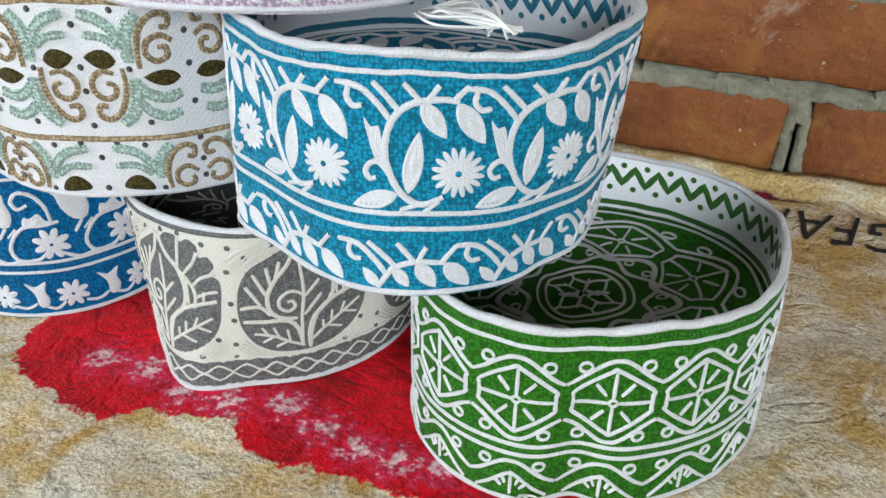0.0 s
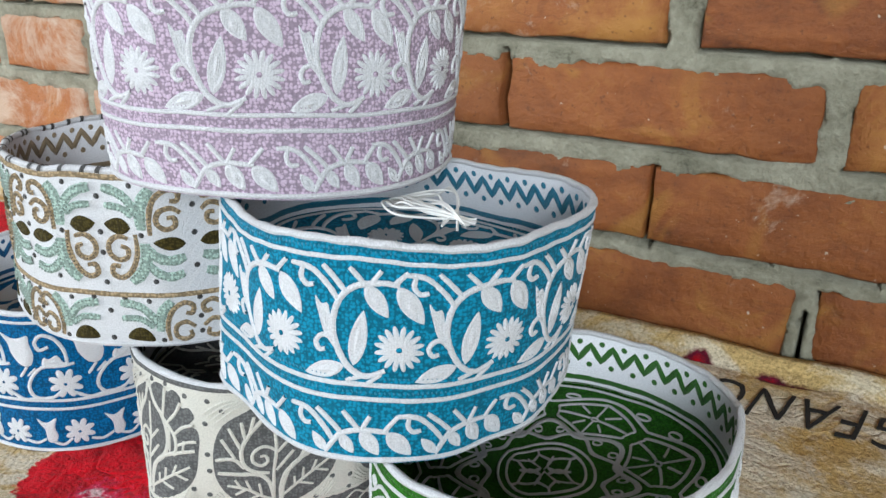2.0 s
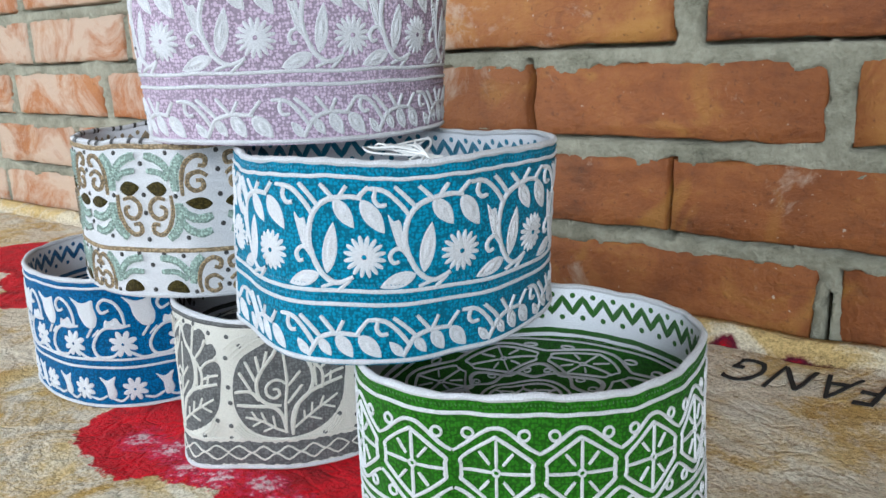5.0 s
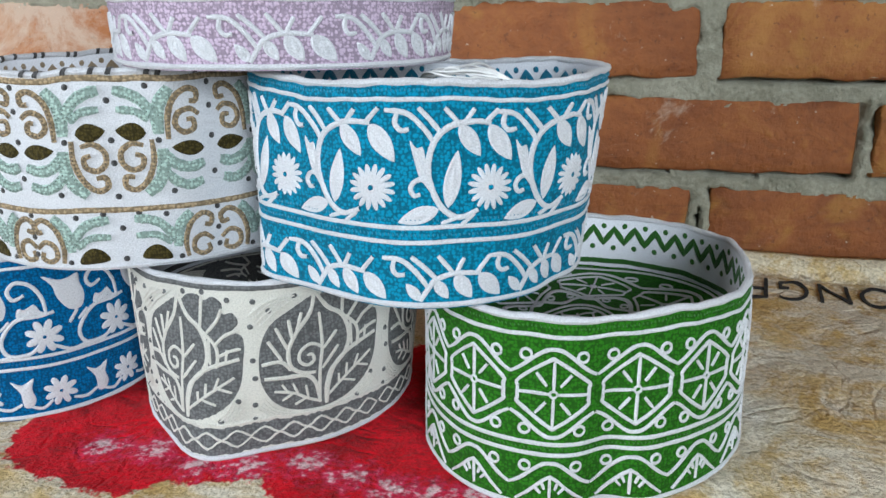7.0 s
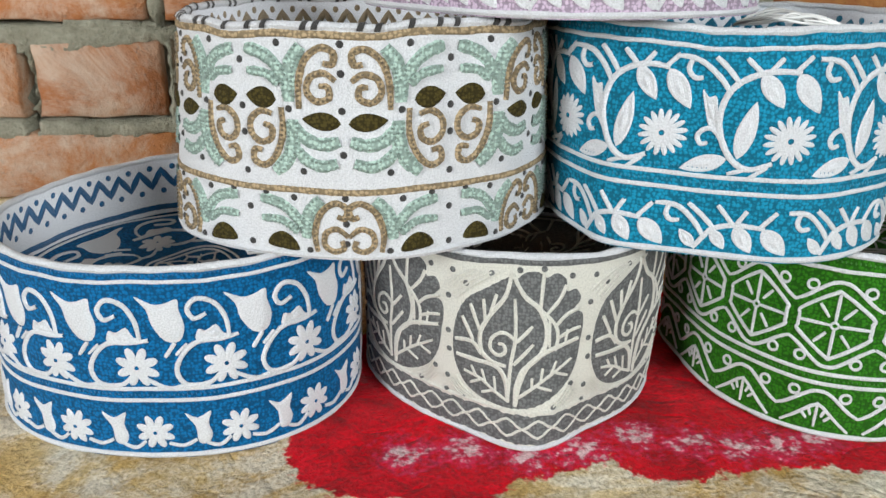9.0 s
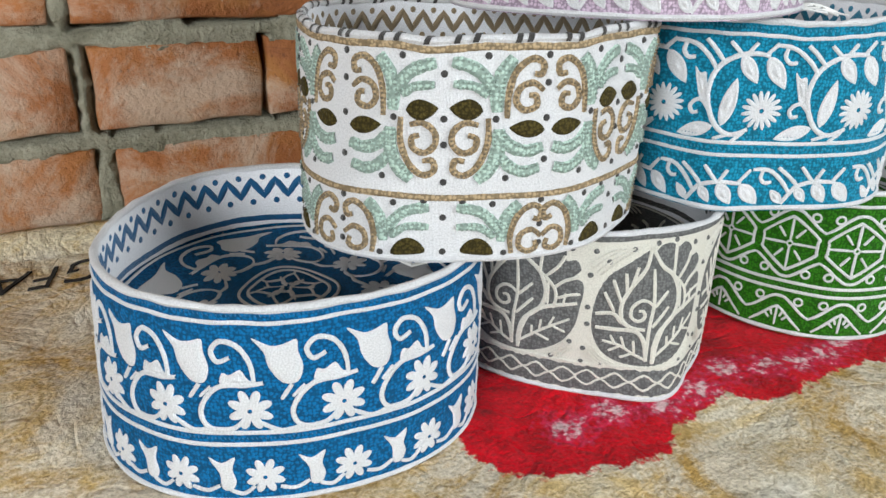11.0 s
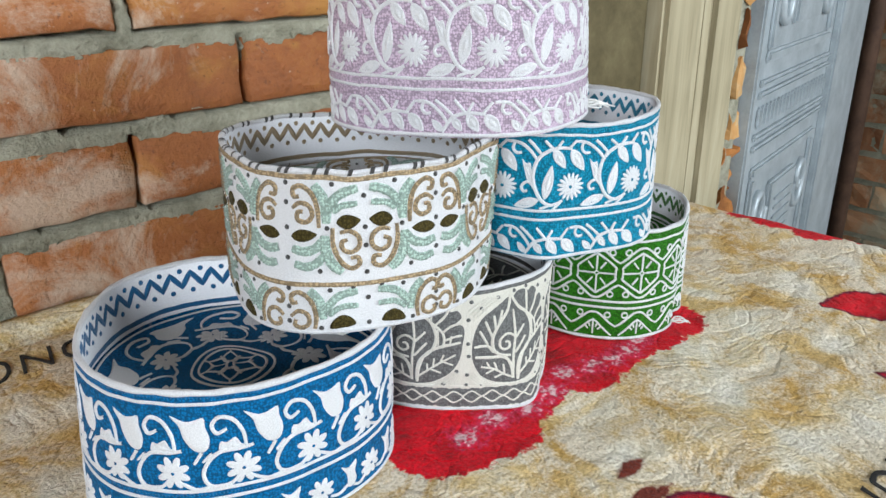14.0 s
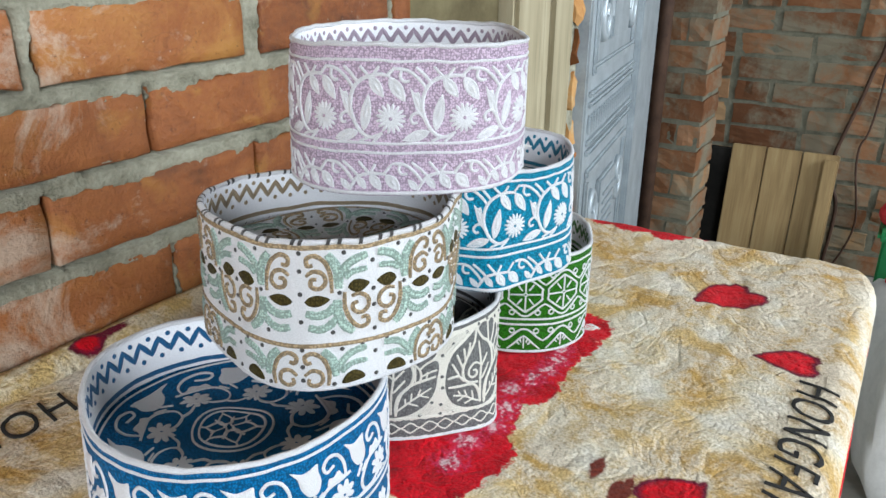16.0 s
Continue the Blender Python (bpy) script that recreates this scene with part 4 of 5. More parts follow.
def wood_material(name, a, b, c, along="Z", scale=9.0):
    m, ns, ls, p = material(name)
    co = ns.new("ShaderNodeTexCoord")
    mp = ns.new("ShaderNodeMapping")
    stretch = {"X": (0.08, 1, 1), "Y": (1, 0.08, 1), "Z": (1, 1, 0.08)}[along]
    mp.inputs["Scale"].default_value = stretch
    ls.new(co.outputs["Object"], mp.inputs[0])
    g = node(ns, "TexNoise", Scale=scale * 9, Detail=6.0, Roughness=0.65, Distortion=0.6)
    ls.new(mp.outputs[0], g.inputs["Vector"])
    s = node(ns, "TexNoise", Scale=scale * 0.7, Detail=4.0)
    ls.new(co.outputs["Object"], s.inputs["Vector"])
    r = ramp(ns, [(0.3, a), (0.5, b), (0.72, c)])
    ls.new(calc(ns, ls, "ADD", calc(ns, ls, "MULTIPLY", g.outputs[0], 0.65), calc(ns, ls, "MULTIPLY", s.outputs[0], 0.35)), r.inputs[0])
    ls.new(r.outputs[0], p.inputs["Base Color"])
    p.inputs["Roughness"].default_value = 0.75
    bu = node(ns, "Bump", Strength=0.5, Distance=0.002)
    ls.new(g.outputs[0], bu.inputs["Height"])
    ls.new(bu.outputs[0], p.inputs["Normal"])
    return m


m_table = wood_material("table_wood", (0.10, 0.055, 0.03), (0.17, 0.10, 0.05), (0.24, 0.15, 0.08), "X")
table = thing("table", "plain wooden table hidden under the plush blanket", "table")
put("tabletop", box_mesh("tabletop", (X1 - X0 - 0.03, Y1 - Y0 - 0.06, 0.03), m_table, 0.004), ((X0 + X1) / 2 - 0.012, (Y0 + Y1) / 2, -0.026), parent=table)
for x in (X0 + 0.1, X1 - 0.12):
    for y in (Y0 + 0.08, Y1 - 0.12):
        put("leg", box_mesh("leg", (0.05, 0.05, 0.70), m_table, 0.004), (x, y, FLOOR + 0.354), parent=table)


# ---------------------------------------------------------------- the room
m_plaster = rough_material("grey_plaster", [(0.3, (0.11, 0.10, 0.085)), (0.6, (0.19, 0.18, 0.15))], 6, 0.4)[0]
m_floor = rough_material("concrete_floor", [(0.3, (0.16, 0.15, 0.13)), (0.6, (0.33, 0.31, 0.27))], 3, 0.3)[0]


def slab(name, low, high, mat, label, category):
    size = [b - a for a, b in zip(low, high)]
    ob = put(name, box_mesh(name, size, mat, 0), [(a + b) / 2 for a, b in zip(low, high)])
    return tagged(ob, label, category, kind="structure")


WALL = 0.588
slab("floor", (-2.2, -2.4, FLOOR - 0.1), (2.75, 1.6, FLOOR), m_floor, "bare grey concrete floor", "floor")
slab("ceiling", (-2.2, -2.4, 1.75), (2.75, 1.6, 1.85), m_plaster, "plain grey ceiling over the room", "ceiling")
wall = slab("wall_north", (-2.2, WALL + 0.042, FLOOR), (0.452, WALL + 0.13, 1.75), m_plaster, "rough red brick wall with smeared grey mortar", "wall")
slab("wall_west", (-2.3, -2.4, FLOOR), (-2.2, -1.94, 1.75), m_plaster, "plain grey plastered wall beside the window", "wall")
slab("wall_west_north", (-2.3, -0.90, FLOOR), (-2.2, WALL + 0.13, 1.75), m_plaster, "plain grey plastered wall beside the window", "wall")
slab("wall_west_sill", (-2.3, -1.94, FLOOR), (-2.2, -0.90, 0.28), m_plaster, "plain grey plastered wall under the window", "wall")
slab("wall_west_lintel", (-2.3, -1.94, 1.22), (-2.2, -0.90, 1.75), m_plaster, "plain grey plastered lintel over the window", "wall")
slab("wall_south", (-2.2, -2.4, FLOOR), (0.70, -2.3, 1.75), m_plaster, "plain grey plastered wall beside the doorway", "wall")
slab("wall_south_lintel", (0.70, -2.4, 1.48), (2.20, -2.3, 1.75), m_plaster, "plain grey plastered lintel over the doorway", "wall")
slab("wall_south_east", (2.20, -2.4, FLOOR), (2.75, -2.3, 1.75), m_plaster, "plain grey plastered wall beside the doorway", "wall")

# bricks: joints of the courses in millimetres, as laid
m_brick, ns, ls, p, r = rough_material("red_brick", [(0.26, (0.050, 0.016, 0.007)), (0.42, (0.165, 0.048, 0.012)), (0.56, (0.235, 0.074, 0.018)), (0.74, (0.34, 0.145, 0.034))], 14, 0.85, 0.75, 9, 0.7, 0.30, 0.004)
p.inputs["Specular IOR Level"].default_value = 0.35
p.inputs["Roughness"].default_value = 0.6
co = ns.new("ShaderNodeTexCoord")


def brick_noise(scale, detail=5.0, warp=0.0, rough=0.6, squash=(1, 1, 1)):
    mp = ns.new("ShaderNodeMapping")
    mp.inputs["Scale"].default_value = squash
    ls.new(co.outputs["Object"], mp.inputs[0])
    n = node(ns, "TexNoise", Scale=scale, Detail=detail, Distortion=warp, Roughness=rough)
    ls.new(mp.outputs[0], n.inputs["Vector"])
    return n.outputs[0]


def step_mask(value, lo, hi):
    n = ramp(ns, [(lo, (0, 0, 0)), (hi, (1, 1, 1))])
    ls.new(value, n.inputs[0])
    return n.outputs[0]


sep = ns.new("ShaderNodeSeparateXYZ")
ls.new(co.outputs["Object"], sep.inputs[0])
# rises westward: more mortar smear, and a lighter orange for brighter light
west = ns.new("ShaderNodeMapRange")
west.inputs[1].default_value, west.inputs[2].default_value, west.inputs[3].default_value, west.inputs[4].default_value = 0.10, -0.30, 0.0, 0.20
ls.new(sep.outputs[0], west.inputs[0])
cover = step_mask(calc(ns, ls, "ADD", brick_noise(10, 7, 0.6, 0.74), west.outputs[0]), 0.60, 0.74)
streak = step_mask(brick_noise(60, 4, 0.2, 0.6, (0.35, 1, 1.6)), 0.42, 0.62)
yellow = step_mask(brick_noise(13, 3, 0.8), 0.57, 0.68)
col = mixer(ns, ls, calc(ns, ls, "MULTIPLY", streak, 0.30), r.outputs[0], (0.29, 0.105, 0.030))
col = mixer(ns, ls, calc(ns, ls, "MULTIPLY", yellow, 0.5), col, (0.37, 0.18, 0.036))
# brighter light on the wall's west end, put into the colour as lighter orange
col = mixer(ns, ls, calc(ns, ls, "MULTIPLY", west.outputs[0], 3.2), col, (0.43, 0.165, 0.058))
# hairline cracks, in patches
crack = calc(ns, ls, "ABSOLUTE", calc(ns, ls, "SUBTRACT", brick_noise(17, 3, 1.4, 0.5, (0.6, 1, 1.2)), 0.5))
crack = calc(ns, ls, "MULTIPLY", calc(ns, ls, "SUBTRACT", 1.0, step_mask(crack, 0.004, 0.014)), step_mask(brick_noise(8, 2), 0.54, 0.60))
pits = step_mask(brick_noise(190, 3), 0.30, 0.36)
col = mixer(ns, ls, calc(ns, ls, "MULTIPLY", crack, 0.18), col, (0.035, 0.014, 0.008))
col = mixer(ns, ls, calc(ns, ls, "MULTIPLY", calc(ns, ls, "SUBTRACT", 1.0, pits), 0.5), col, (0.07, 0.022, 0.010))
col = mixer(ns, ls, calc(ns, ls, "MULTIPLY", cover, 0.7), col, (0.54, 0.44, 0.34))
col = mixer(ns, ls, calc(ns, ls, "MULTIPLY", step_mask(brick_noise(150, 3), 0.69, 0.74), 0.6), col, (0.58, 0.50, 0.40))
ls.new(col, p.inputs["Base Color"])
m_mortar = rough_material("grey_mortar", [(0.28, (0.085, 0.080, 0.056)), (0.40, (0.25, 0.24, 0.175)), (0.66, (0.46, 0.44, 0.34))], 30, 1.0, 0.95, 7, 0.4, 0.0, 0.006)[0]

COURSES = {
    0.0365: ((-246, 3, 0), (9, 254, 18), (272, 450, 0)), 0.1145: ((-375, -268, 6), (-254, -124, 14), (-118, 131, 1), (135, 385, 1), (400, 452, 0)),
    0.195: ((-262, -6, 0), (1, 250, 1), (269, 452, 0)), 0.2745: ((-372, -120, 0), (-105, 130, 0), (157, 398, 0), (412, 452, 0)), 0.3555: ((-255, -4, 0), (12, 262, 0), (278, 452, 0)),
}
rnd = random.Random(4)
for row in range(-1, 9):
    z = 0.0365 + row * 0.0805
    keys = [k for k in COURSES if abs(k - z) < 0.03]
    spans = list(COURSES[keys[0]]) if keys else []
    x = spans[0][0] - 14 if spans else 452
    zz = keys[0] if keys else z
    if not keys:
        COURSES[zz] = ()
    extra = []
    while x > -1500:
        w = rnd.choice((248, 245, 250, 240, 150, 118))
        extra.append((x - w, x, 0))
        x -= w + rnd.uniform(10, 24)
    COURSES[zz] = tuple(extra) + tuple(spans)


def brick_mesh(x0, x1, z0, z1, seed):
    """A worn brick: a front of small facets, with rounded, chipped edges."""
    nx, nz = max(4, int((x1 - x0) / 0.016)), 7
    lip_x, lip_z = 0.0022 / (x1 - x0), 0.0022 / (z1 - z0)
    v, f = [], []
    for j in range(nz + 1):
        for i in range(nx + 1):
            u, w = ((0.0 if k == 0 else 1.0 if k == n else lip + (1 - 2 * lip) * (k - 1) / (n - 2)) for k, n, lip in ((i, nx, lip_x), (j, nz, lip_z)))
            edge = min(u * (x1 - x0), (1 - u) * (x1 - x0), w * (z1 - z0), (1 - w) * (z1 - z0))
            x, z = x0 + (x1 - x0) * u, z0 + (z1 - z0) * w
            q = Vector((x, seed, z))
            jit = 0.0030 if edge < 0.003 else 0.0006
            x += jit * noise.noise(q * 45)
            z += jit * noise.noise(q * 45 + Vector((7, 7, 7)))
            y = WALL - 0.002 + 0.0016 * noise.noise(q * 25) + 0.0012 * noise.noise(q * 80) + (0.0030 if edge < 0.001 else 0.0) + 0.0015 * noise.noise(Vector((seed, 0, 0)))
            v.append((x, y, z))
            if j < nz and i < nx:
                a = j * (nx + 1) + i
                f.append((a, a + 1, a + nx + 2, a + nx + 1))
    rim = [i for i in range(nx + 1)] + [j * (nx + 1) + nx for j in range(1, nz + 1)] + [nz * (nx + 1) + i for i in range(nx - 1, -1, -1)] + [j * (nx + 1) for j in range(nz - 1, 0, -1)]
    n = len(v)
    v += [(v[k][0], WALL + 0.05, v[k][2]) for k in rim]
    m = len(rim)
    f += [(rim[(k + 1) % m], rim[k], n + k, n + (k + 1) % m) for k in range(m)]
    me = bpy.data.meshes.new("brick")
    me.from_pydata(v, [], f)
    me.polygons.foreach_set("use_smooth", [True] * len(me.polygons))
    me.materials.append(m_brick)
    return me


# mortar, pressed out unevenly between the bricks
rects = [(a / 1000, b / 1000, z - 0.0318, z + 0.0318, g) for z, spans in COURSES.items() for a, b, g in spans]
open_joints = ((-0.0025, 0.195, 0.005), (0.133, 0.112, 0.004), (-0.121, 0.113, 0.005), (-0.385, 0.10, 0.005), (0.264, 0.012, 0.003))
mx = np.concatenate([np.arange(-1.5, -0.5, 0.010), np.arange(-0.5, 0.452, 0.0026)])
mz = np.concatenate([np.arange(-0.06, 0.40, 0.0024), np.arange(0.40, 0.72, 0.02)])
gx, gz = np.meshgrid(mx, mz)
gap = np.full(gx.shape, 9.0)
shade_line = np.full(gx.shape, 9.0)
for a, b, lo, hi, g in rects:
    gap = np.minimum(gap, np.maximum(np.maximum(a - gx, gx - b), np.maximum(lo - gz, gz - hi + 0.005)))
    shade_line = np.where((gx > a - 0.001) & (gx < b + 0.001), np.minimum(shade_line, np.abs(lo - 0.0008 - gz)), shade_line)
mv, mf = [], []
for j in range(len(mz)):
    for i in range(len(mx)):
        x, z = float(mx[i]), float(mz[j])
        q = Vector((x, 0, z))
        d = gap[j, i] + 0.001 + 0.009 * noise.noise(q * 13) + 0.005 * noise.noise(q * 42) + 0.0034 * noise.noise(q * 130)
        t = min(1.0, max(0.0, (d + 0.003) / 0.007))
        y = WALL + 0.012 - (0.0142 + 0.0020 * noise.noise(q * 20) + 0.0012 * noise.noise(q * 90) + 0.0010 * noise.noise(q * 220)) * t * t * (3 - 2 * t)
        if shade_line[j, i] < 0.0026 + 0.0018 * noise.noise(q * 30) and noise.noise(q * 11) > -0.22:
            y = WALL + 0.03
        for ox, oz, ow in open_joints:
            if abs(x - ox + 0.0025 * noise.noise(q * 60)) < ow * (1 + 0.7 * noise.noise(q * 25)) and abs(z - oz) < 0.036:
                y = WALL + 0.04
        mv.append((x, y, z))
n = len(mx)
mf = [(j * n + i, j * n + i + 1, (j + 1) * n + i + 1, (j + 1) * n + i) for j in range(len(mz) - 1) for i in range(n - 1)]
me = bpy.data.meshes.new("mortar")
me.from_pydata(mv, [], mf)
me.polygons.foreach_set("use_smooth", [True] * len(me.polygons))
me.materials.append(m_mortar)
ob = new("mortar", me)
ob.parent = wall
ob.matrix_parent_inverse = wall.matrix_basis.inverted()
tagged(ob, "rough grey mortar")

# ---------------------------------------------------------------- beyond the table: planks, door frame, metal door, pillar
m_frame = wood_material("weathered_frame", (0.17, 0.14, 0.075), (0.33, 0.285, 0.18), (0.46, 0.42, 0.30), scale=4.0)
m_board = wood_material("pale_board", (0.17, 0.105, 0.04), (0.31, 0.21, 0.09), (0.44, 0.33, 0.16), scale=4)
m_door, ns, ls, p, r = rough_material("grey_painted_metal", [(0.3, (0.25, 0.285, 0.305)), (0.6, (0.39, 0.435, 0.46)), (0.8, (0.48, 0.52, 0.55))], 14, 0.12, 0.42)
p.inputs["Metallic"].default_value = 0.3
m_pipe = rough_material("brown_pipe", [(0.3, (0.035, 0.02, 0.014)), (0.6, (0.08, 0.045, 0.03))], 20, 0.2, 0.6)[0]


def upright(a, b, z0, z1, depth):
    """Centre, size and turn of an upright panel whose front runs from a to b in plan."""
    dx, dy = b[0] - a[0], b[1] - a[1]
    k = math.hypot(dx, dy)
    nx, ny = -dy / k, dx / k
    return ((a[0] + b[0]) / 2 + nx * depth / 2, (a[1] + b[1]) / 2 + ny * depth / 2, (z0 + z1) / 2), (k, depth, z1 - z0), (0, 0, math.degrees(math.atan2(dy, dx)))


def panel(name, a, b, z0, z1, depth, mat, parent, bevel=0.004):
    at, size, turn = upright(a, b, z0, z1, depth)
    return put(name, box_mesh(name, size, mat, bevel), at, turn, parent)


m_panel, ns, ls, p, r = rough_material("grimy_panel", [(0.30, (0.055, 0.042, 0.018)), (0.48, (0.105, 0.085, 0.042)), (0.66, (0.16, 0.135, 0.07)), (0.8, (0.22, 0.19, 0.11))], 5, 0.35, 0.8, 9, 0.8)
shutter = thing("door_panel", "grimy olive brown wooden panel between brick wall and door frame", "panel")
A, B = Vector((0.455, 0.600)), Vector((0.674, 0.560))
panel("board", A, B, FLOOR, 1.7, 0.03, m_panel, shutter)
frame_ob = thing("door_frame", "pale weathered timber door frame with a split along it", "door frame", kind="structure")
panel("post", (0.676, 0.530), (0.792, 0.530), FLOOR, 1.74, 0.09, m_frame, frame_ob, 0.008)
panel("bead", (0.794, 0.536), (0.822, 0.536), FLOOR, 1.74, 0.08, m_frame, frame_ob, 0.004)
panel("post", (0.826, 0.532), (0.925, 0.532), FLOOR, 1.74, 0.09, m_frame, frame_ob, 0.010)
m_broken = rough_material("broken_brick", [(0.30, (0.16, 0.060, 0.020)), (0.5, (0.36, 0.145, 0.042)), (0.7, (0.46, 0.26, 0.10)), (0.85, (0.44, 0.36, 0.22))], 9, 0.6, 0.9, 7, 0.6, 0.5)[0]
reveal = thing("door_reveal", "broken brick edge beside the door frame", "brickwork", kind="structure")
for i in range(30):
    z0 = FLOOR + i * 0.081
    at, size, turn = upright((0.93, 0.537 + 0.004 * math.sin(i * 5)), (0.985, 0.54), z0, z0 + 0.066, 0.09)
    put("brick", box_mesh("brick", (size[0] * (0.75 + 0.25 * math.sin(i * 7.3)), size[1], size[2]), m_broken, 0, 4, 0.016, i * 3.1), at, turn, reveal)
panel("mortar", (0.928, 0.541), (0.975, 0.543), FLOOR, 1.7, 0.07, m_mortar, reveal, 0.002)

door = thing("metal_door", "grey painted sheet-metal door with embossed panels, standing open", "door")
A, B = Vector((0.99, 0.522)), Vector((1.88, 0.672))
panel("leaf", A, B, FLOOR + 0.02, 1.3, 0.03, m_door, door, 0.004)
A_DOOR, B_DOOR = A, B
side = (B - A).normalized()
out = Vector((side.y, -side.x))


def emboss(t0, t1, z0, z1, proud, name):
    return panel(name, A + (B - A) * t0 + out * proud, A + (B - A) * t1 + out * proud, z0, z1, proud + 0.004, m_door, door, min(0.005, proud * 0.6))


PANELS = ((-0.56, -0.09), (0.11, 0.51), (0.72, 1.2))
for z0, z1 in PANELS:
    t0, t1 = 0.04, 0.58
    emboss(t0, t1, z0, z0 + 0.022, 0.009, "moulding")
    emboss(t0, t1, z1 - 0.022, z1, 0.009, "moulding")
    emboss(t0, t0 + 0.026, z0 + 0.023, z1 - 0.023, 0.009, "moulding")
    emboss(t1 - 0.026, t1, z0 + 0.023, z1 - 0.023, 0.009, "moulding")
    emboss(t0 + 0.16, t1 - 0.16, z0 + 0.06, z1 - 0.06, 0.012, "raised_panel")
    for k in range(5):
        z = z1 - 0.10 - 0.022 * k
        emboss(t0 + 0.19, t1 - 0.19, z - 0.004, z, 0.016, "rib")
for z in (0.01, 0.615):
    for dz in (-0.066, -0.044, 0.036, 0.058):
        emboss(0.02, 0.62, z + dz, z + dz + 0.012, 0.012, "rail")
    for i in range(20):
        t = 0.03 + i * 0.0295
        emboss(t, t + 0.017, z - 0.020, z + 0.020, 0.010, "stud")
emboss(0.64, 0.99, FLOOR + 0.02, 1.3, 0.018, "stile")

pipe = thing("pipe", "dark brown upright pipe beside the brick pillar", "pipe")


def rod_mesh(name, r, h, mat, n=14):
    bm = bmesh.new()
    bmesh.ops.create_cone(bm, cap_ends=True, segments=n, radius1=r, radius2=r, depth=h)
    me = bpy.data.meshes.new(name)
    bm.to_mesh(me)
    bm.free()
    me.polygons.foreach_set("use_smooth", [True] * len(me.polygons))
    me.materials.append(mat)
    return me


put("tube", rod_mesh("tube", 0.022, 2.4, m_pipe), (1.93, 0.648, FLOOR + 1.2), parent=pipe)

m_dim, ns, ls, p, r = rough_material("weathered_brick", [(0.3, (0.13, 0.062, 0.030)), (0.48, (0.20, 0.125, 0.07)), (0.6, (0.24, 0.20, 0.13)), (0.75, (0.32, 0.28, 0.20))], 9, 0.5, 0.93, 8, 0.5, 0.4)
p.inputs["Specular IOR Level"].default_value = 0.1
geo = ns.new("ShaderNodeNewGeometry")
info = ns.new("ShaderNodeObjectInfo")
fired = ramp(ns, [(0.0, (0.11, 0.045, 0.022)), (0.45, (0.20, 0.075, 0.030)), (0.8, (0.27, 0.095, 0.032)), (1.0, (0.36, 0.20, 0.075))])
ls.new(info.outputs["Random"], fired.inputs[0])
smear = node(ns, "TexNoise", Scale=4.2, Detail=7.0, Roughness=0.68, Distortion=0.6)
grit = node(ns, "TexNoise", Scale=55.0, Detail=5.0, Roughness=0.7)
for n in (smear, grit):
    ls.new(geo.outputs["Position"], n.inputs["Vector"])
veil = ramp(ns, [(0.44, (0, 0, 0)), (0.60, (1, 1, 1))])
ls.new(calc(ns, ls, "ADD", smear.outputs[0], calc(ns, ls, "MULTIPLY", calc(ns, ls, "SUBTRACT", grit.outputs[0], 0.5), 0.25)), veil.inputs[0])
clay = mixer(ns, ls, 0.35, fired.outputs[0], r.outputs[0])
ls.new(mixer(ns, ls, calc(ns, ls, "MULTIPLY", veil.outputs[0], 0.85), clay, (0.19, 0.175, 0.125)), p.inputs["Base Color"])
m_joint = rough_material("dim_mortar", [(0.3, (0.075, 0.072, 0.052)), (0.5, (0.15, 0.145, 0.105)), (0.7, (0.22, 0.21, 0.16))], 14, 0.7, 0.95, 8, 0.5)[0]
pillar = tagged(put("pillar", box_mesh("pillar", (0.206, 0.142, 2.48), m_joint, 0), (2.116, 0.598, 0.49)), "rough brick pillar smeared with mortar", "pillar", kind="structure")
rnd = random.Random(9)
for i in range(30):
    z = FLOOR + 0.005 + i * 0.083
    for y0, y1 in (((0.523, 0.673),) if i % 2 else ((0.523, 0.589), (0.601, 0.673))):
        me = box_mesh("brick", (0.212, y1 - y0 + 0.004, 0.066), m_dim, 0, 3, 0.006, rnd.uniform(0, 50))
        put("brick", me, (2.114 + rnd.uniform(-0.004, 0.004), (y0 + y1) / 2, z + 0.035), parent=pillar)
far = slab("wall_east", (2.50, -2.4, FLOOR), (2.62, 1.2, 1.75), m_joint, "dim red brick wall at the back of the room", "wall")
for i in range(22):
    z = FLOOR + 0.005 + i * 0.083
    y = 0.66 + (0.12 if i % 2 else 0)
    while y > -0.75:
        w = rnd.choice((0.24, 0.235, 0.25, 0.115))
        if y - w < 0.66:
            me = box_mesh("brick", (0.03, w - 0.005, 0.068), m_dim, 0, 3, 0.006, rnd.uniform(0, 90))
            put("brick", me, (2.510 + rnd.uniform(-0.003, 0.004), y - w / 2, z + 0.036), parent=far)
        y -= w + rnd.uniform(0.010, 0.022)
slab("wall_north_east", (0.30, 1.15, FLOOR), (2.62, 1.25, 1.75), m_plaster, "plain grey wall behind the open door", "wall")

board = thing("leaning_board", "pale wooden board leaning against the brick wall", "board")
for i in range(3):
    put("plank", box_mesh("plank", (0.022, 0.114, 0.455), m_board, 0.003), (2.355, 0.425 - i * 0.118, FLOOR + 0.2245), (0, 7, 0), board)
put("batten", box_mesh("batten", (0.02, 0.04, 0.44), m_board, 0.003), (2.322, 0.155, FLOOR + 0.222), (0, 7, 0), board)


# a plain black sheet stands in for the black strip between pillar and board
m_sheet = rough_material("black_rubber", [(0.3, (0.008, 0.008, 0.007)), (0.7, (0.020, 0.018, 0.015))], 12, 0.3, 0.85)[0]
sheet = thing("rubber_sheet", "black rubber sheet leaning on the brick wall beside the pillar", "rubber sheet")
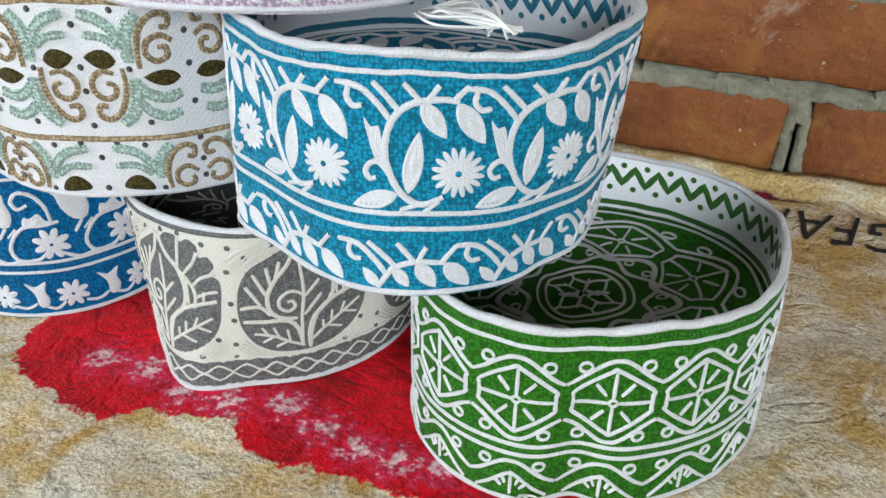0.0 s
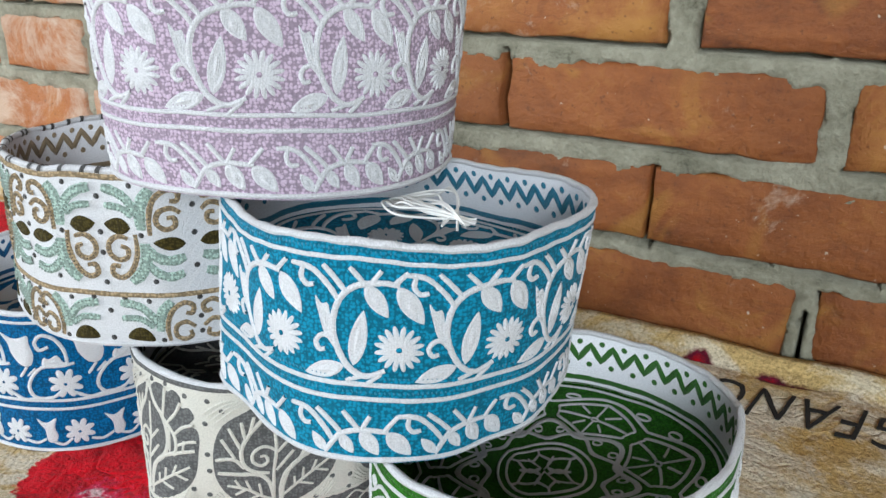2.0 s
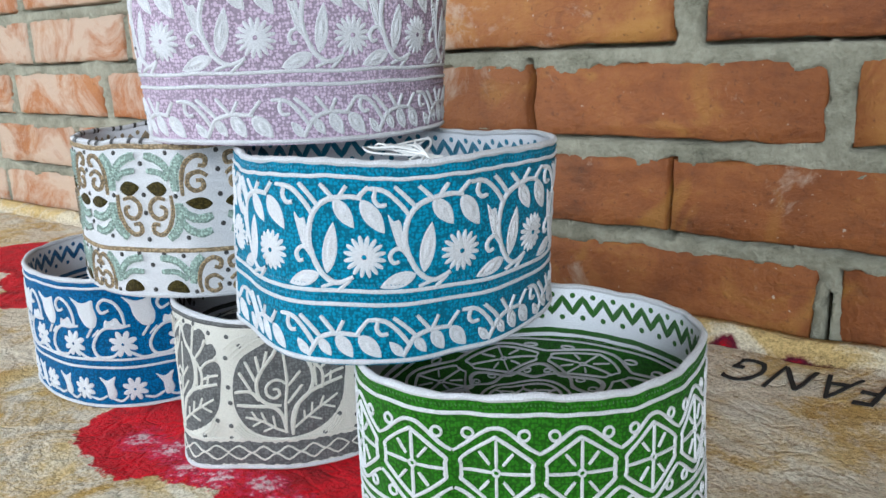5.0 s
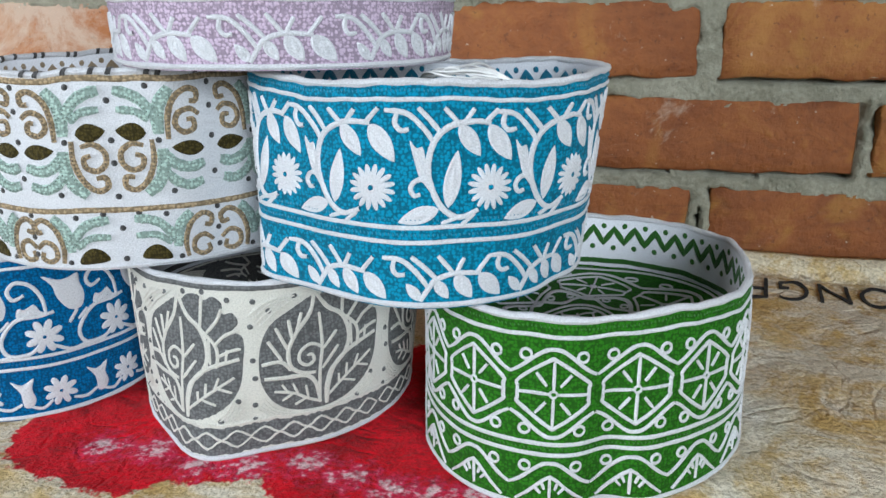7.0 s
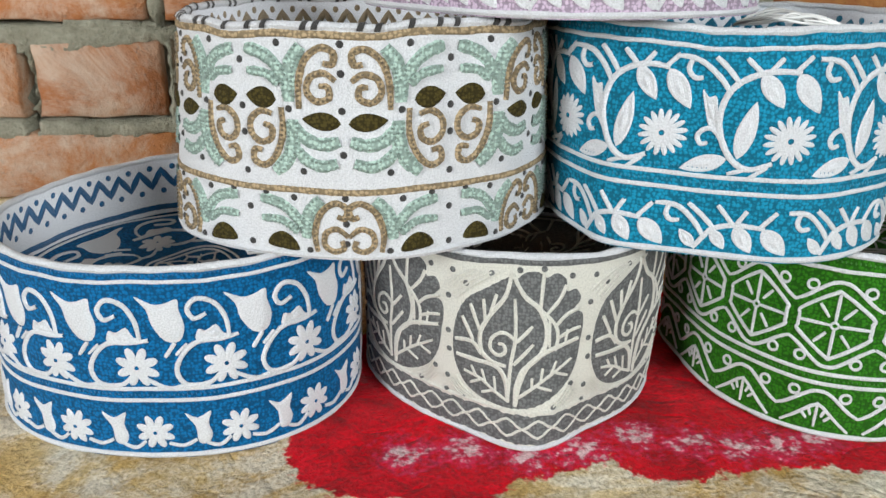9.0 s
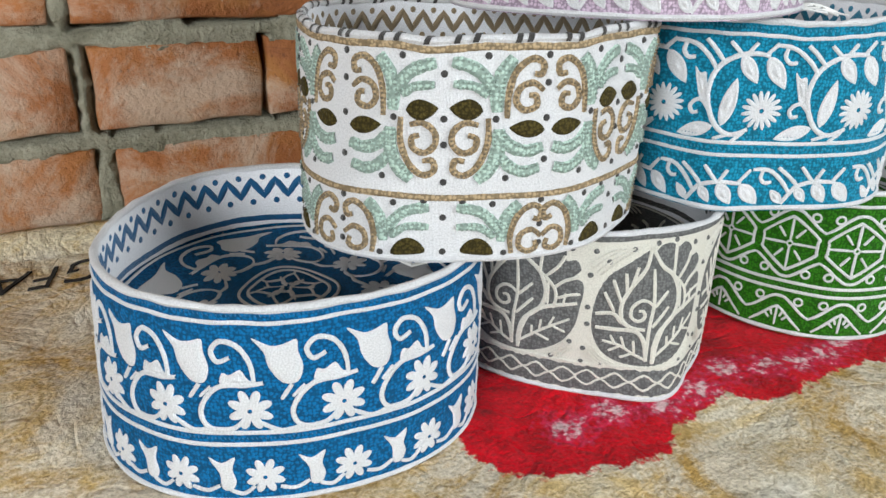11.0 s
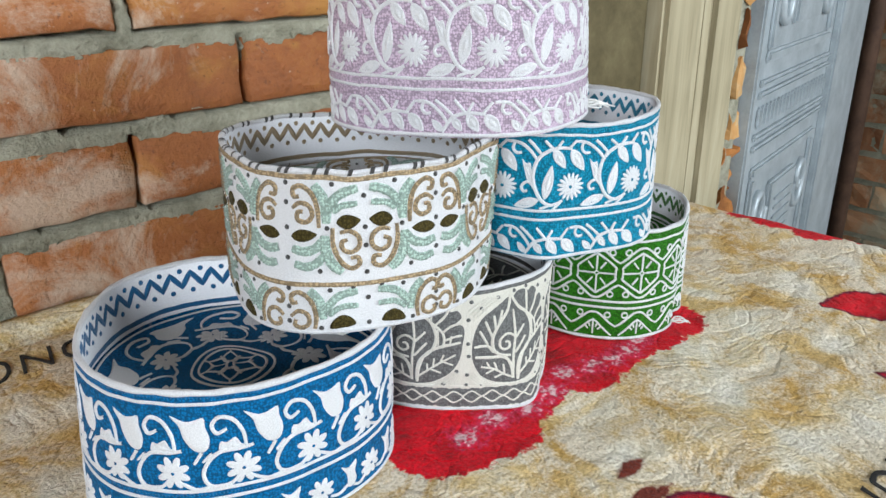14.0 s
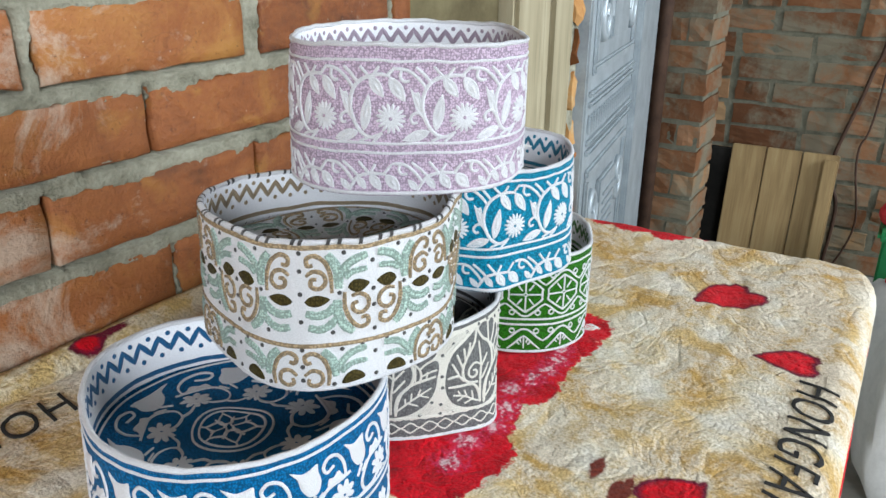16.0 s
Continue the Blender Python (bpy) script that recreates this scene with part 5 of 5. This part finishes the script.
put("sheet", box_mesh("sheet", (0.014, 0.135, 0.415), m_sheet, 0.005), (2.445, 0.562, FLOOR + 0.208), (0, 6, 0), sheet)


def wire(name, pts, r, mat, parent, res=3):
    cu = bpy.data.curves.new(name, "CURVE")
    cu.dimensions, cu.bevel_depth, cu.bevel_resolution, cu.use_fill_caps = "3D", r, res, True
    sp = cu.splines.new("POLY")
    line = smooth_line(pts, 8)
    sp.points.add(len(line) - 1)
    for q, w in zip(sp.points, line):
        q.co = (*w, 1)
    tmp = bpy.data.objects.new(name, cu)
    scene.collection.objects.link(tmp)
    me = bpy.data.meshes.new_from_object(tmp.evaluated_get(bpy.context.evaluated_depsgraph_get()))
    bpy.data.objects.remove(tmp)
    me.name = name
    me.polygons.foreach_set("use_smooth", [True] * len(me.polygons))
    me.materials.clear()
    me.materials.append(mat)
    ob = new(name, me)
    ob.parent = parent
    return ob


# embossed scrolls on the door's panels
for z0, z1 in PANELS:
    for t, face in ((0.13, 1), (0.49, -1)):
        for z, up in ((z0 + 0.11, 1), (z1 - 0.11, -1)):
            pts = []
            for k in range(13):
                a, rad = k * 0.75, 0.072 - 0.005 * k
                q = A_DOOR + (B_DOOR - A_DOOR) * t + side * (face * rad * 0.75 * math.cos(a)) + out * 0.005
                pts.append((q.x, q.y, z + up * rad * math.sin(a)))
            wire("scroll", pts, 0.009, m_door, door, 2)


cable = thing("cable", "dark electric cable hanging down the brick wall", "cable")
wire("cord", [(2.455, 0.06, 1.7), (2.455, 0.06, 0.25), (2.455, 0.095, -0.05), (2.455, 0.16, -0.35), (2.455, 0.12, -0.50), (2.455, 0.13, FLOOR + 0.02)], 0.007, m_pipe, cable)
wire("cord", [(2.45, 0.03, 1.7), (2.45, 0.05, 0.0), (2.45, 0.085, -0.3), (2.45, 0.05, -0.55), (2.45, 0.1, FLOOR + 0.02)], 0.004, m_pipe, cable)

m_sack = rough_material("white_sack", [(0.3, (0.62, 0.62, 0.60)), (0.6, (0.80, 0.80, 0.78))], 12, 0.5)[0]
m_stripe = rough_material("red_print", [(0.3, (0.45, 0.02, 0.03)), (0.6, (0.60, 0.05, 0.05))], 12, 0.3)[0]
m_bucket = rough_material("green_plastic", [(0.3, (0.02, 0.16, 0.05)), (0.6, (0.03, 0.22, 0.08))], 12, 0.1, 0.4)[0]
sack = thing("sack", "white woven sack with a red stripe on the floor", "sack")
me = box_mesh("bag", (0.42, 0.34, 0.40), m_sack, 0, 6, 0.0)
for w in me.vertices:
    q = w.co
    k = 1 - 0.25 * abs(q.z / 0.2) ** 4
    w.co = (q.x * k + 0.01 * noise.noise(q * 14), q.y * k + 0.01 * noise.noise(q * 14 + Vector((4, 4, 4))), q.z)
me.polygons.foreach_set("use_smooth", [True] * len(me.polygons))
put("bag", me, (1.30, -0.22, FLOOR + 0.20), (0, 0, 15), sack)
put("stripe", box_mesh("stripe", (0.30, 0.24, 0.02), m_stripe, 0.006), (1.30, -0.22, FLOOR + 0.405), (0, 0, 15), sack)
stool = thing("stool", "green plastic stool by the back wall", "stool")
put("seat", box_mesh("seat", (0.28, 0.28, 0.03), m_bucket, 0.01), (2.05, -0.17, -0.41), parent=stool)
for x in (1.94, 2.16):
    for y in (-0.28, -0.06):
        put("leg", box_mesh("leg", (0.03, 0.03, 0.335), m_bucket, 0.006), (x, y, FLOOR + 0.1675), parent=stool)
pot = thing("pot", "small red pot on the green stool", "pot")
bm = bmesh.new()
bmesh.ops.create_uvsphere(bm, u_segments=20, v_segments=12, radius=0.05)
for w in bm.verts:
    w.co.z = max(-0.035, w.co.z * 0.85)
me = bpy.data.meshes.new("body")
bm.to_mesh(me)
bm.free()
me.materials.append(m_stripe)
put("body", me, (2.0, -0.07, -0.36), parent=pot)

# ---------------------------------------------------------------- loose threads
m_yarn = thread("loose_yarn", (0.80, 0.79, 0.76), 0.2)


def tuft(name, label, at, spread, n, seed, r=0.0006, lift=0.006):
    rng = random.Random(seed)
    ob = thing(name, label, "thread")
    for i in range(n):
        a = rng.uniform(-0.5, 0.5)
        pts = [Vector(at)]
        heading = Vector((spread[0], spread[1], 0))
        for k in range(4):
            side = Vector((-heading.y, heading.x, 0))
            pts.append(Vector(at) + heading * ((k + 1) / 4) * rng.uniform(0.85, 1.1) + side * a * math.sin((k + 1) * 0.9) + Vector((0, 0, lift * math.sin((k + 1) * 0.8) * rng.uniform(0.3, 1.2))))
        wire("strand", pts, r, m_yarn, ob, 1)
    return ob


tuft("thread_tassel", "loose white threads hanging inside the teal cap", (0.083, 0.262, 0.1895), (0.045, -0.012), 12, 2)
tuft("thread_tassel", "loose white threads lying inside the royal blue cap", (-0.148, 0.235, 0.089), (0.035, 0.05), 9, 5, lift=0.004)
tuft("thread_tassel", "short frayed white threads at the green cap's hem", (0.163, 0.190, 0.006), (0.010, -0.011), 7, 8, 0.0004, 0.002)

# the bricks of the wall by the table, laid last
for k, (a, b, lo, hi, g) in enumerate(rects):
    if hi > -0.04 and lo < 0.68:
        ob = new("brick", brick_mesh(a, b, lo, hi, k * 1.37))
        ob.parent = wall
        ob.matrix_parent_inverse = wall.matrix_basis.inverted()
